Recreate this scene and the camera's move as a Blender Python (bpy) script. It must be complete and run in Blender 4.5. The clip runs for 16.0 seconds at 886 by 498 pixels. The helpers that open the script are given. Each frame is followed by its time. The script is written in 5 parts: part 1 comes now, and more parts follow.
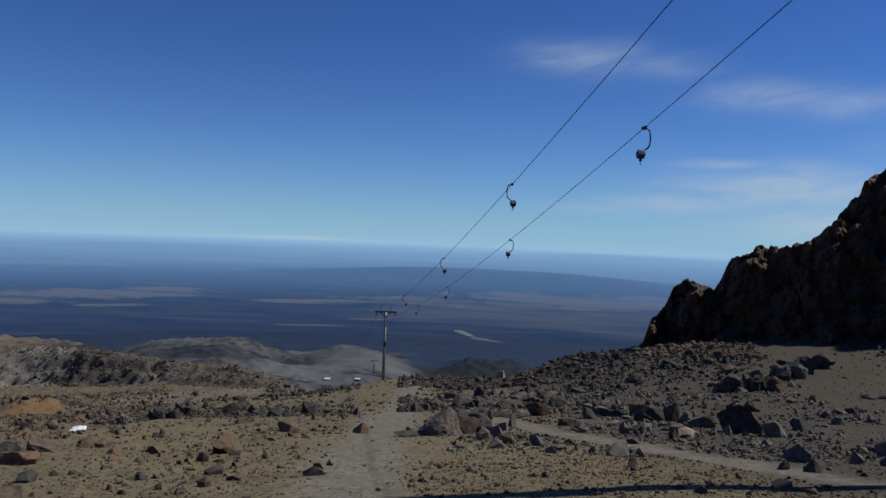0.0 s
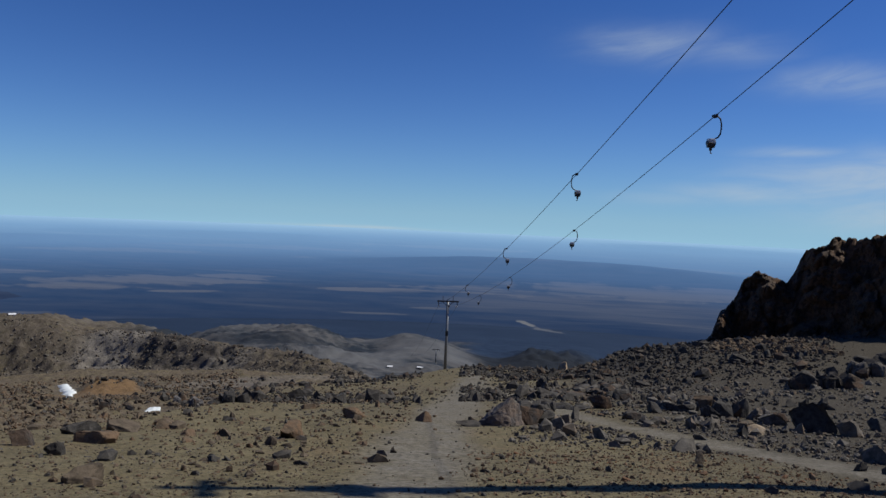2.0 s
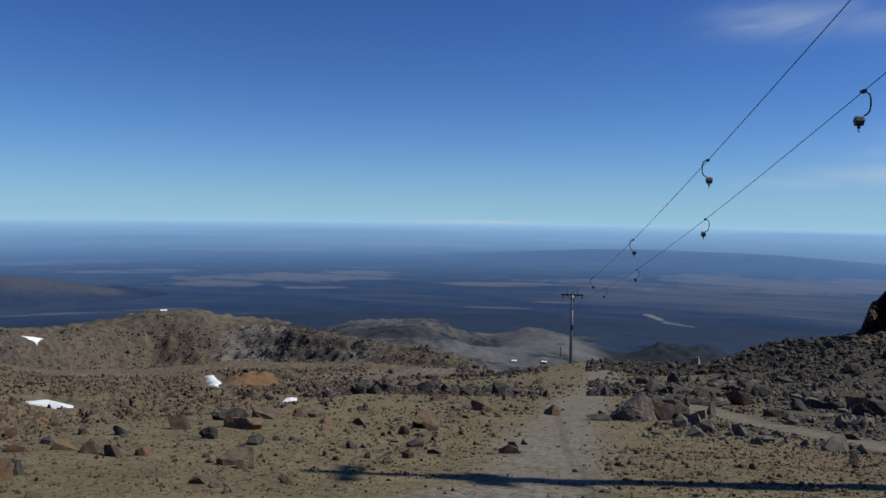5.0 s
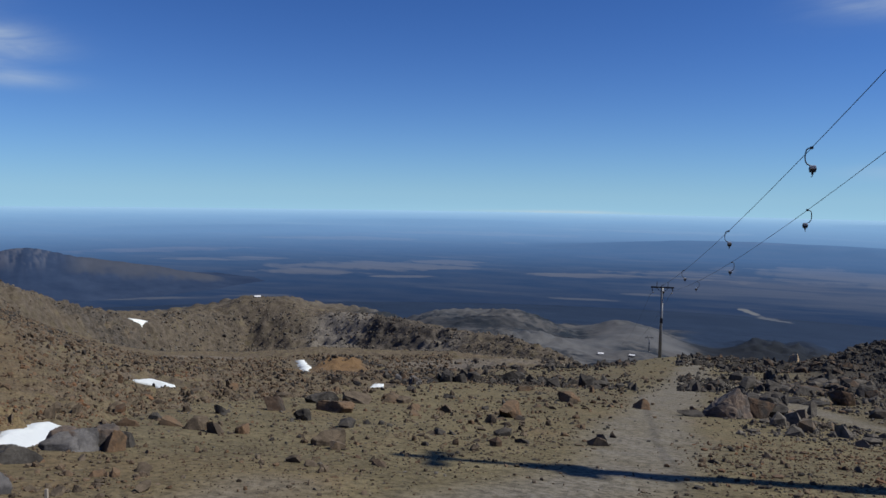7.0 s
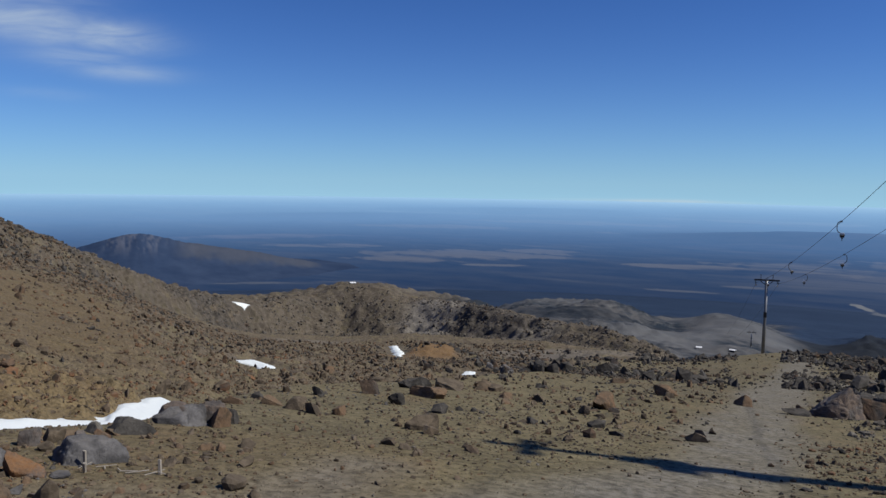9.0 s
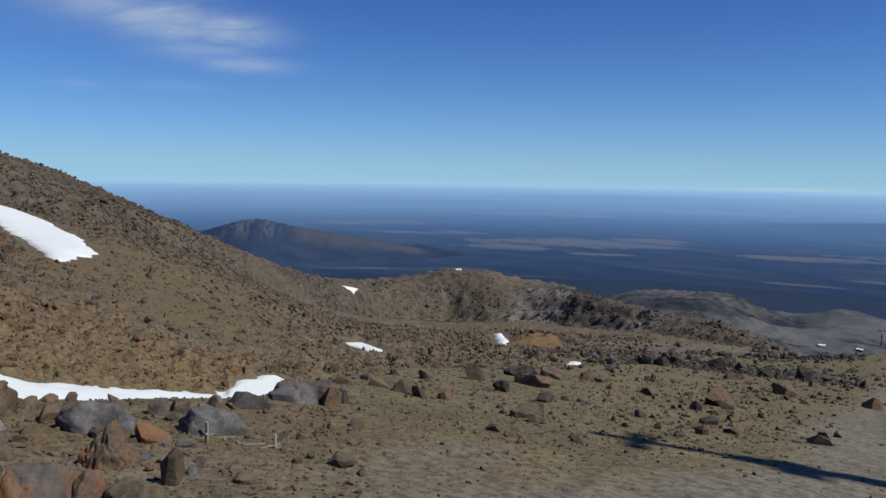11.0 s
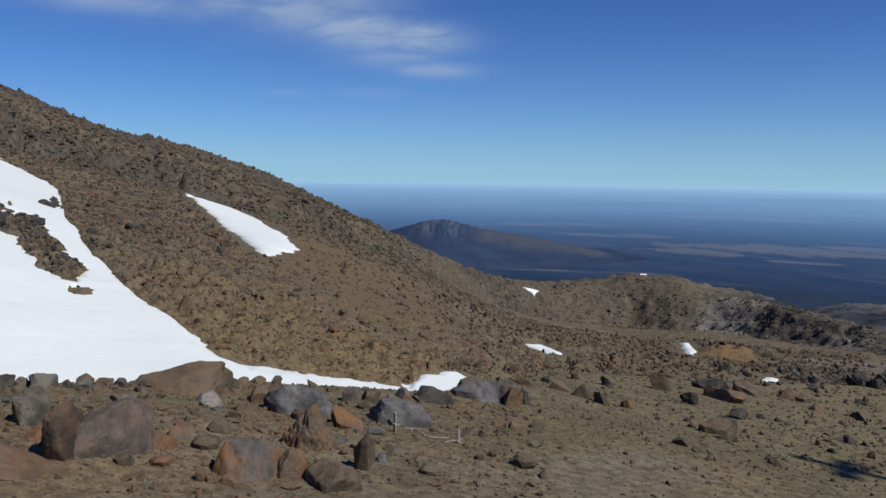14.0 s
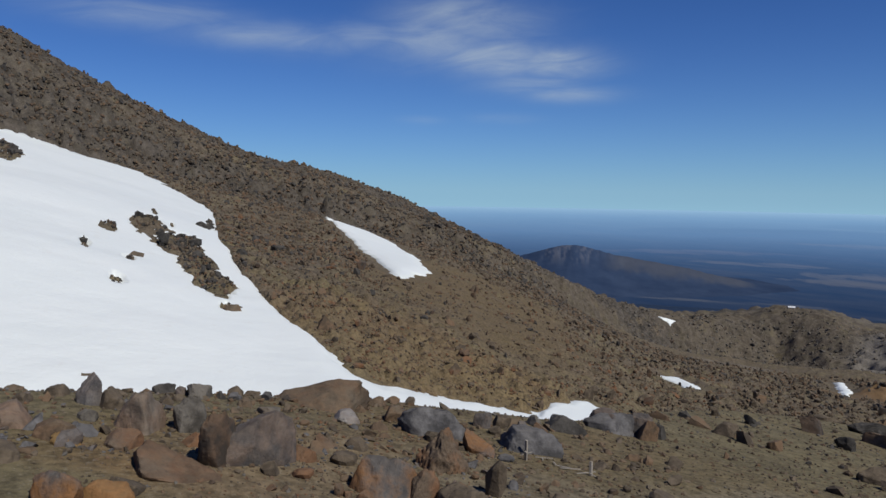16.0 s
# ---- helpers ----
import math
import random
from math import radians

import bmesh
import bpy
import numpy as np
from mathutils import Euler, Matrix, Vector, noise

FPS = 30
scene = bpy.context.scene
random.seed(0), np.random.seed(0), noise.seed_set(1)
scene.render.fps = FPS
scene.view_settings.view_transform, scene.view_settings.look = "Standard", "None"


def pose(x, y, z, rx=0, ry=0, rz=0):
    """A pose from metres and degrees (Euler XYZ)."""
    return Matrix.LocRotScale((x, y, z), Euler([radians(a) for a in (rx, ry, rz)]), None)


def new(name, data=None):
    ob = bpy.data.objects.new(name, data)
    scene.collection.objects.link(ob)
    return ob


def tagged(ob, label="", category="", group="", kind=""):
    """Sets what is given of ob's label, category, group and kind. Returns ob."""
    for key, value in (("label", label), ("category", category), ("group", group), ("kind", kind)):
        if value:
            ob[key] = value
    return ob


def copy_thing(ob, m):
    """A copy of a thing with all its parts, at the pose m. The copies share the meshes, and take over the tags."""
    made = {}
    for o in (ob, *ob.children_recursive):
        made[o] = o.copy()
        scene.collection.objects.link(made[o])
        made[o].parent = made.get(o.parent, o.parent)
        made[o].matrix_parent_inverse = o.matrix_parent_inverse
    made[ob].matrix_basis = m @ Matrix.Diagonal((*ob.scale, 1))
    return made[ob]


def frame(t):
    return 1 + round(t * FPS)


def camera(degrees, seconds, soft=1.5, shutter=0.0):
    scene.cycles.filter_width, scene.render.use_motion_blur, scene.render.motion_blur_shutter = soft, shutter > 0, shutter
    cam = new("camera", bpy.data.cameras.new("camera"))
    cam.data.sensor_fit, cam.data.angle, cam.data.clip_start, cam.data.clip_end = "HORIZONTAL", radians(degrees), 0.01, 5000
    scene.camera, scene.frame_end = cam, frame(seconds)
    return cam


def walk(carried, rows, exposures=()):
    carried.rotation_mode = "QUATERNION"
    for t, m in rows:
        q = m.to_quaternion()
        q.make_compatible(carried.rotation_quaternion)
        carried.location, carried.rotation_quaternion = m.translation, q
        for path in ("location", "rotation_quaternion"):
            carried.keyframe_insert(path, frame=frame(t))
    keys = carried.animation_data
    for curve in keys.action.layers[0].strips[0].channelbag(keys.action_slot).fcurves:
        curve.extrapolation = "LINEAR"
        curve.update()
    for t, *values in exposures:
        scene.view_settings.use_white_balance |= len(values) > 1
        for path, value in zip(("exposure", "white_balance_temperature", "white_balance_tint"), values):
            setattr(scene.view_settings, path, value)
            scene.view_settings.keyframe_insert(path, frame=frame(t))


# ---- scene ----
# ---------------------------------------------------------------- camera
cam = camera(61.8, 16.0, soft=1.5)
# seconds, x, y, z, yaw (left), pitch (up), roll
ROWS = [
    (0.0, 0.000, 0.000, 1.600, 0.00, -1.62, -2.34),
    (0.5, 0.010, 0.001, 1.630, 0.95, -1.91, -1.96),
    (1.0, -0.005, -0.014, 1.621, 2.46, -1.89, -1.83),
    (1.5, -0.015, -0.010, 1.620, 3.21, -2.18, -2.41),
    (2.0, -0.027, -0.010, 1.621, 4.79, -2.62, -2.52),
    (2.5, -0.044, -0.007, 1.611, 6.43, -3.01, -2.21),
    (3.0, -0.052, -0.005, 1.604, 8.44, -2.80, -1.60),
    (3.5, -0.064, 0.003, 1.600, 9.91, -2.72, -1.62),
    (6.0, -0.155, -0.089, 1.560, 18.00, -4.02, -0.60),
    (6.5, -0.166, -0.083, 1.555, 19.95, -4.24, -0.85),
    (7.0, -0.170, -0.099, 1.562, 20.80, -4.21, -0.95),
    (7.5, -0.181, -0.089, 1.552, 22.42, -4.73, -0.73),
    (8.0, -0.184, -0.091, 1.554, 23.91, -4.98, -0.86),
    (8.5, -0.180, -0.102, 1.550, 25.50, -5.50, -1.12),
    (9.0, -0.199, -0.096, 1.546, 27.95, -5.20, -0.91),
    (11.5, -0.254, -0.076, 1.524, 38.09, -6.33, -0.95),
    (12.0, -0.269, -0.073, 1.522, 40.06, -5.97, -0.90),
    (12.5, -0.267, -0.077, 1.525, 41.75, -5.90, -0.60),
    (13.0, -0.258, -0.090, 1.526, 44.34, -6.10, -0.25),
    (13.5, -0.265, -0.097, 1.525, 47.07, -6.15, -0.72),
    (14.0, -0.265, -0.111, 1.527, 50.20, -6.35, -0.70),
    (14.5, -0.275, -0.113, 1.525, 52.59, -6.54, 0.05),
    (15.0, -0.265, -0.129, 1.533, 54.40, -6.20, -0.20),
    (15.5, -0.262, -0.143, 1.535, 56.89, -5.73, -1.16),
    (16.0, -0.257, -0.160, 1.543, 60.35, -4.56, -0.76),
]
walk(cam, [(t, pose(x, y, z, 0, 0, yaw) @ pose(0, 0, 0, pitch) @ pose(0, 0, 0, 0, roll) @ pose(0, 0, 0, 90))
           for t, x, y, z, yaw, pitch, roll in ROWS],
     [(0.0, -0.06), (3.5, 0.0), (7.0, 0.10), (9.0, 0.12), (12.5, 0.08), (14.5, 0.0), (16.0, -0.14)])

# ---------------------------------------------------------------- sky and sun
SUN_AZ, SUN_EL = 76.0, 47.5          # degrees clockwise from +y, degrees up
world = bpy.data.worlds.new("sky")
scene.world = world
world.use_nodes = True


class Tree:
    """A short way to write node trees: n.add(type, inputs..., settings) gives the node's first output."""

    def __init__(self, tree):
        self.tree = tree
        tree.nodes.clear()

    def node(self, kind, inputs=None):
        nd = self.tree.nodes.new(kind)
        if kind == "ShaderNodeMix":
            nd.data_type = "RGBA"
        for key, value in (inputs or {}).items():
            if isinstance(value, bpy.types.NodeSocket):
                self.tree.links.new(value, nd.inputs[key])
            else:
                nd.inputs[key].default_value = value
        return nd

    def math(self, op, a, b=0.0, c=0.0, clamp=False):
        nd = self.node("ShaderNodeMath", {0: a, 1: b, 2: c})
        nd.operation, nd.use_clamp = op, clamp
        return nd.outputs[0]

    def vector(self, op, a, b=(0.0, 0.0, 0.0)):
        nd = self.node("ShaderNodeVectorMath", {0: a, 1: b})
        nd.operation = op
        return nd.outputs["Value" if op in ("LENGTH", "DOT_PRODUCT") else "Vector"]

    def noise(self, vector, scale, detail=4.0, rough=0.55, distortion=0.0):
        return self.node("ShaderNodeTexNoise", {"Vector": vector, "Scale": scale, "Detail": detail, "Roughness": rough,
                                                "Distortion": distortion}).outputs[0]

    def ramp(self, fac, *stops, smooth=False):
        nd = self.node("ShaderNodeValToRGB", {0: fac})
        nd.color_ramp.interpolation = "EASE" if smooth else "LINEAR"
        els = nd.color_ramp.elements
        while len(els) < len(stops):
            els.new(0.5)
        for el, (at, col) in zip(els, stops):
            el.position = at
            el.color = (col, col, col, 1) if isinstance(col, (int, float)) else (*col, 1)
        return nd.outputs[0]

    def mix(self, fac, a, b, blend="MIX"):
        nd = self.node("ShaderNodeMix")
        nd.blend_type, nd.clamp_factor = blend, True
        for i, v in ((0, fac), (6, a), (7, b)):
            if isinstance(v, bpy.types.NodeSocket):
                self.tree.links.new(v, nd.inputs[i])
            else:
                nd.inputs[i].default_value = (*v, 1) if isinstance(v, tuple) and len(v) == 3 else v
        return nd.outputs[2]


def make_sky():
    n = Tree(world.node_tree)
    air = n.node("ShaderNodeTexSky")
    air.sky_type, air.sun_disc, air.sun_elevation, air.sun_rotation = "NISHITA", False, radians(SUN_EL), radians(SUN_AZ)
    air.altitude, air.air_density, air.dust_density, air.ozone_density = 2000.0, 1.0, 0.1, 2.0
    sky = air.outputs[0]
    way = n.node("ShaderNodeTexCoord").outputs["Generated"]
    xyz = n.node("ShaderNodeSeparateXYZ", {0: way})
    az = n.math("MULTIPLY", n.math("ARCTAN2", n.math("MULTIPLY", xyz.outputs[0], -1.0), xyz.outputs[1]), 57.2958)
    el = n.math("MULTIPLY", n.math("ARCSINE", xyz.outputs[2]), 57.2958)
    # thin streaky cloud: soft fields at their bearing (left), height and extent in degrees
    fields = [(-10, 13.1, 4, 1.1, 0.50), (-16, 12.4, 3.5, 0.9, 0.26), (-23.5, 10.3, 4, 0.9, 0.55), (-28, 9.5, 4, 0.9, 0.42), (-20.4, 5.4, 3.2, 0.40, 0.48), (-25, 3.6, 7, 1.5, 0.72),
              (-18, 2.6, 5, 0.7, 0.55), (-29, 1.4, 7, 1.2, 0.75), (-12, 2.0, 4, 0.5, 0.25), (-42, 5, 9, 2.5, 0.60),
              (52.2, 9.6, 3.2, 1.0, 0.74), (56.5, 9.9, 4.2, 1.3, 0.72), (61, 11.0, 4.2, 1.6, 0.64), (51.2, 7.3, 3.0, 0.55, 0.46), (54, 8.0, 3.4, 0.8, 0.40), (59, 12.6, 4.8, 1.6, 0.60), (66, 11.4, 4, 1.0, 0.36), (73, 11.0, 6, 0.9, 0.45), (56, 5.5, 2.2, 0.35, 0.16), (62, 5.3, 1.6, 0.3, 0.14),
              (82, 11.9, 6, 0.9, 0.38), (12, -1.2, 5.5, 0.13, 0.60)]
    warp = n.noise(way, 7.0, 3.0)
    total = None
    for a, e, wa, we, amount in fields:
        da = n.math("DIVIDE", n.math("SUBTRACT", az, a), wa)
        de = n.math("DIVIDE", n.math("SUBTRACT", n.math("ADD", el, n.math("MULTIPLY", n.math("SUBTRACT", warp, 0.5), we * 1.6)), e), we)
        d2 = n.math("ADD", n.math("MULTIPLY", da, da), n.math("MULTIPLY", de, de))
        g = n.math("MULTIPLY", n.math("EXPONENT", n.math("MULTIPLY", d2, -0.9)), amount)
        total = g if total is None else n.math("MAXIMUM", total, g)
    flat = n.node("ShaderNodeCombineXYZ", {0: n.math("MULTIPLY", az, 0.15), 1: n.math("MULTIPLY_ADD", el, 0.62, n.math("MULTIPLY", az, 0.05)), 2: 0.0}).outputs[0]
    wisps = n.ramp(n.noise(flat, 1.0, 6.0, 0.6, 0.8), (0.34, 0.0), (0.68, 1.0))
    cover = n.math("MULTIPLY", total, n.math("MULTIPLY_ADD", wisps, 0.62, 0.40), clamp=True)
    tone = n.mix(1.0, sky, SKY_TINT, "MULTIPLY")
    # the bright haze that lies all round along the horizon
    low_air = n.math("EXPONENT", n.math("MULTIPLY", n.math("MAXIMUM", n.math("ADD", el, 1.5), 0.0), -0.24))
    tone = n.mix(n.math("MULTIPLY", low_air, 0.85), tone, HAZE)
    lit = n.mix(cover, tone, CLOUD)
    bg = n.node("ShaderNodeBackground", {0: lit, 1: SKY_STRENGTH})
    out = n.node("ShaderNodeOutputWorld")
    n.tree.links.new(bg.outputs[0], out.inputs[0])


SKY_STRENGTH, SKY_TINT, HAZE, CLOUD = 0.069, (0.315, 0.615, 1.19), (4.8, 8.4, 10.9), (7.0, 8.2, 9.2)
make_sky()
sun = new("sun", bpy.data.lights.new("sun", "SUN"))
sun.data.energy, sun.data.angle, sun.data.color = 4.05, radians(0.7), (1.0, 0.95, 0.86)
sun_way = Vector((math.sin(radians(SUN_AZ)) * math.cos(radians(SUN_EL)), math.cos(radians(SUN_AZ)) * math.cos(radians(SUN_EL)), math.sin(radians(SUN_EL))))
sun.matrix_world = Matrix.Translation(sun_way * 300) @ sun_way.to_track_quat("Z", "Y").to_matrix().to_4x4()

# ---------------------------------------------------------------- materials


def material(name, build):
    m = bpy.data.materials.new(name)
    m.use_nodes = True
    n = Tree(m.node_tree)
    out = n.node("ShaderNodeOutputMaterial")
    shader = build(n)
    n.tree.links.new(shader, out.inputs[0])
    return m


def principled(n, colour, rough=0.9, bump=None, strength=0.5, distance=0.05, metal=0.0, specular=0.25):
    ins = {"Base Color": colour if not isinstance(colour, tuple) else (*colour, 1), "Roughness": rough, "Metallic": metal, "Specular IOR Level": specular}
    if bump is not None:
        ins["Normal"] = n.node("ShaderNodeBump", {"Height": bump, "Strength": strength, "Distance": distance}).outputs[0]
    return n.node("ShaderNodeBsdfPrincipled", ins).outputs[0]


def place(n):
    return n.node("ShaderNodeNewGeometry").outputs["Position"]


def zone(n, name):
    nd = n.node("ShaderNodeAttribute")
    nd.attribute_name = name
    return nd.outputs["Fac"]


def ground_shader(n):
    p = place(n)
    big, mid, fine, grit = n.noise(p, 0.07, 4), n.noise(p, 0.9, 5, 0.6), n.noise(p, 9.0, 5, 0.65), n.noise(p, 55.0, 3, 0.6)
    soil = n.mix(n.ramp(mid, (0.3, 0.0), (0.7, 1.0)), (0.140, 0.117, 0.065), (0.233, 0.198, 0.112))
    soil = n.mix(n.ramp(big, (0.42, 0.0), (0.62, 0.7)), soil, (0.140, 0.120, 0.078))
    rust = n.mix(n.ramp(n.noise(p, 0.45, 6, 0.65), (0.53, 0.0), (0.68, 0.6)), soil, (0.165, 0.114, 0.064))
    grey = n.mix(n.ramp(mid, (0.3, 0.0), (0.7, 1.0)), (0.098, 0.077, 0.056), (0.192, 0.156, 0.113))
    rocky = n.mix(n.ramp(n.noise(p, 0.5, 6, 0.7), (0.34, 0.0), (0.54, 1.0)), rust, grey)
    col = n.mix(zone(n, "rock"), rust, rocky)
    col = n.mix(n.math("MULTIPLY", zone(n, "crag"), n.ramp(n.noise(p, 0.16, 7, 0.72), (0.32, 0.0), (0.45, 1.0))), col, n.mix(n.ramp(n.noise(p, 0.9, 6, 0.7), (0.35, 0.0), (0.65, 1.0)), (0.030, 0.028, 0.026), (0.130, 0.116, 0.103)))
    col = n.mix(n.math("MULTIPLY", zone(n, "scree"), 0.8), col, n.mix(mid, (0.135, 0.098, 0.052), (0.195, 0.145, 0.082)))
    col = n.mix(zone(n, "dark"), col, n.mix(fine, (0.040, 0.036, 0.030), (0.092, 0.082, 0.066)))
    col = n.mix(n.math("MULTIPLY", zone(n, "track"), n.ramp(mid, (0.25, 0.35), (0.6, 1.0))), col, n.mix(fine, (0.158, 0.144, 0.114), (0.262, 0.243, 0.200)))
    col = n.mix(zone(n, "ochre"), col, n.mix(mid, (0.24, 0.130, 0.048), (0.30, 0.170, 0.066)))
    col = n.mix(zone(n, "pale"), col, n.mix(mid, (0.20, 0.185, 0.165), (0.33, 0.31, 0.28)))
    col = n.mix(n.ramp(fine, (0.36, 0.85), (0.58, 0.0)), col, n.mix(0.65, col, (0.022, 0.018, 0.013)))
    col = n.mix(n.ramp(n.noise(p, 22.0, 4, 0.6), (0.56, 0.0), (0.68, 0.6)), col, (0.25, 0.215, 0.150))
    col = n.mix(n.ramp(grit, (0.64, 0.0), (0.72, 0.5)), col, (0.34, 0.30, 0.23))
    col = n.mix(n.ramp(n.noise(p, 3.2, 5, 0.7), (0.36, 0.45), (0.52, 0.0)), col, n.mix(0.5, col, (0.040, 0.034, 0.022)))
    # far hills and forest get a blue haze tint painted into their colour
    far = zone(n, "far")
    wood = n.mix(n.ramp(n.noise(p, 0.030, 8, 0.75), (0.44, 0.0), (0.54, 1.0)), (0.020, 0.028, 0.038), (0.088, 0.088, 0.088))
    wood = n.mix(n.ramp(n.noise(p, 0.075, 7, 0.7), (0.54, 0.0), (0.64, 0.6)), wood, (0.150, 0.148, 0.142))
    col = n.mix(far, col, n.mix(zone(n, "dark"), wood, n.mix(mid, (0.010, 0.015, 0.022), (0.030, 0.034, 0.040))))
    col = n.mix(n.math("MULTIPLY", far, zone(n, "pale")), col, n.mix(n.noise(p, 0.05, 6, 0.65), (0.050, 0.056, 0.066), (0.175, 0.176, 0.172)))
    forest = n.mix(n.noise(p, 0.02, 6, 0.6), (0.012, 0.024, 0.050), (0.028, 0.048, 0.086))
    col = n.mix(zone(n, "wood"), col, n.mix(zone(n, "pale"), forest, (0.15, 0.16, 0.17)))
    relief = n.math("ADD", n.math("MULTIPLY", fine, 0.7), n.math("MULTIPLY", grit, 0.35))
    relief = n.math("ADD", relief, n.math("MULTIPLY", n.math("MULTIPLY", n.noise(p, 1.7, 5, 0.65), zone(n, "rock")), 5.0))
    return principled(n, col, 0.95, relief, 0.8, 0.05, specular=0.1)


def rock_shader(dark, light, rust, rusty, soot=0.75, patch=1.9):
    def build(n):
        own = n.node("ShaderNodeObjectInfo").outputs["Random"]
        geo = n.node("ShaderNodeNewGeometry")
        isl = geo.outputs["Random Per Island"]
        shift = n.vector("ADD", geo.outputs["Position"], n.node("ShaderNodeCombineXYZ", {0: own, 1: isl, 2: own}).outputs[0])
        big, mid, fine = n.noise(shift, patch, 5, 0.6), n.noise(shift, 6.0, 7, 0.7), n.noise(shift, 38.0, 4, 0.65)
        pick = n.math("FRACT", n.math("ADD", own, isl))
        col = n.mix(n.ramp(mid, (0.28, 0.0), (0.72, 1.0)), dark, light)
        col = n.mix(n.math("MULTIPLY", n.ramp(big, (0.38, 0.0), (0.53, 1.0)), n.ramp(pick, (max(0.0, 1.0 - rusty), 0.0), (max(0.02, 1.0 - rusty * 0.6), 1.0))), col, n.mix(n.ramp(n.noise(shift, 14.0, 5, 0.65), (0.3, 0.0), (0.7, 1.0)), tuple(0.62 * c for c in rust), rust))
        col = n.mix(n.ramp(n.noise(shift, 3.1, 5, 0.65), (0.48, 0.0), (0.60, soot)), col, tuple(0.5 * c for c in dark))
        col = n.mix(n.math("MULTIPLY", pick, 0.5), col, n.mix(0.5, col, light))
        col = n.mix(n.ramp(fine, (0.28, 0.6), (0.45, 0.0)), col, n.mix(0.6, col, (0.016, 0.014, 0.012)))
        col = n.mix(n.ramp(n.noise(shift, 70.0, 3, 0.6), (0.60, 0.0), (0.70, 0.35)), col, light)
        # dust and grit lie on what faces up
        upward = n.node("ShaderNodeSeparateXYZ", {0: geo.outputs["Normal"]}).outputs[2]
        dust = n.math("MULTIPLY", n.ramp(upward, (0.60, 0.0), (0.98, 0.32)), n.ramp(n.noise(shift, 9.0, 5, 0.7), (0.38, 0.0), (0.60, 1.0)))
        col = n.mix(dust, col, tuple(0.45 * c + d for c, d in zip(light, (0.085, 0.072, 0.048))))
        relief = n.math("ADD", n.math("MULTIPLY", mid, 0.7), n.math("MULTIPLY", fine, 0.35))
        return principled(n, col, 0.9, relief, 0.6, 0.045, specular=0.15)
    return build


def snow_shader(n):
    p = place(n)
    dirt = n.ramp(n.noise(p, 1.6, 6, 0.7), (0.60, 0.0), (0.80, 0.35))
    col = n.mix(n.noise(p, 0.25, 3), (0.70, 0.75, 0.735), (0.78, 0.815, 0.79))
    col = n.mix(dirt, col, (0.60, 0.56, 0.50))
    return principled(n, col, 0.6, n.math("ADD", n.noise(p, 1.2, 5, 0.6), n.math("MULTIPLY", n.noise(p, 9.0, 3), 0.25)), 0.35, 0.12, specular=0.3)


def far_rock_shader(n):
    p = place(n)
    # blue distance haze is painted into these rock colours
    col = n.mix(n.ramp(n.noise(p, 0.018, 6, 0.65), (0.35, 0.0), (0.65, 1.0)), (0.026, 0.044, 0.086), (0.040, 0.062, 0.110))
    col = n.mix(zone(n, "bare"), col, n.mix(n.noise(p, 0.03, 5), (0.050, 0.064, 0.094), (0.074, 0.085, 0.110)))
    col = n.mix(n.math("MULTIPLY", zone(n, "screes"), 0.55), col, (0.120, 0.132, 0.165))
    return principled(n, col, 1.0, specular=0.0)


def steel_shader(base, rough, metal):
    def build(n):
        p = n.node("ShaderNodeTexCoord").outputs["Object"]
        stain = n.ramp(n.noise(p, 3.0, 5, 0.6), (0.45, 0.0), (0.75, 0.6))
        col = n.mix(stain, base, tuple(0.55 * c for c in base))
        return principled(n, col, n.math("MULTIPLY_ADD", n.noise(p, 12.0, 3), 0.3, rough - 0.15), n.noise(p, 40.0, 3), 0.2, 0.005, metal, 0.5)
    return build


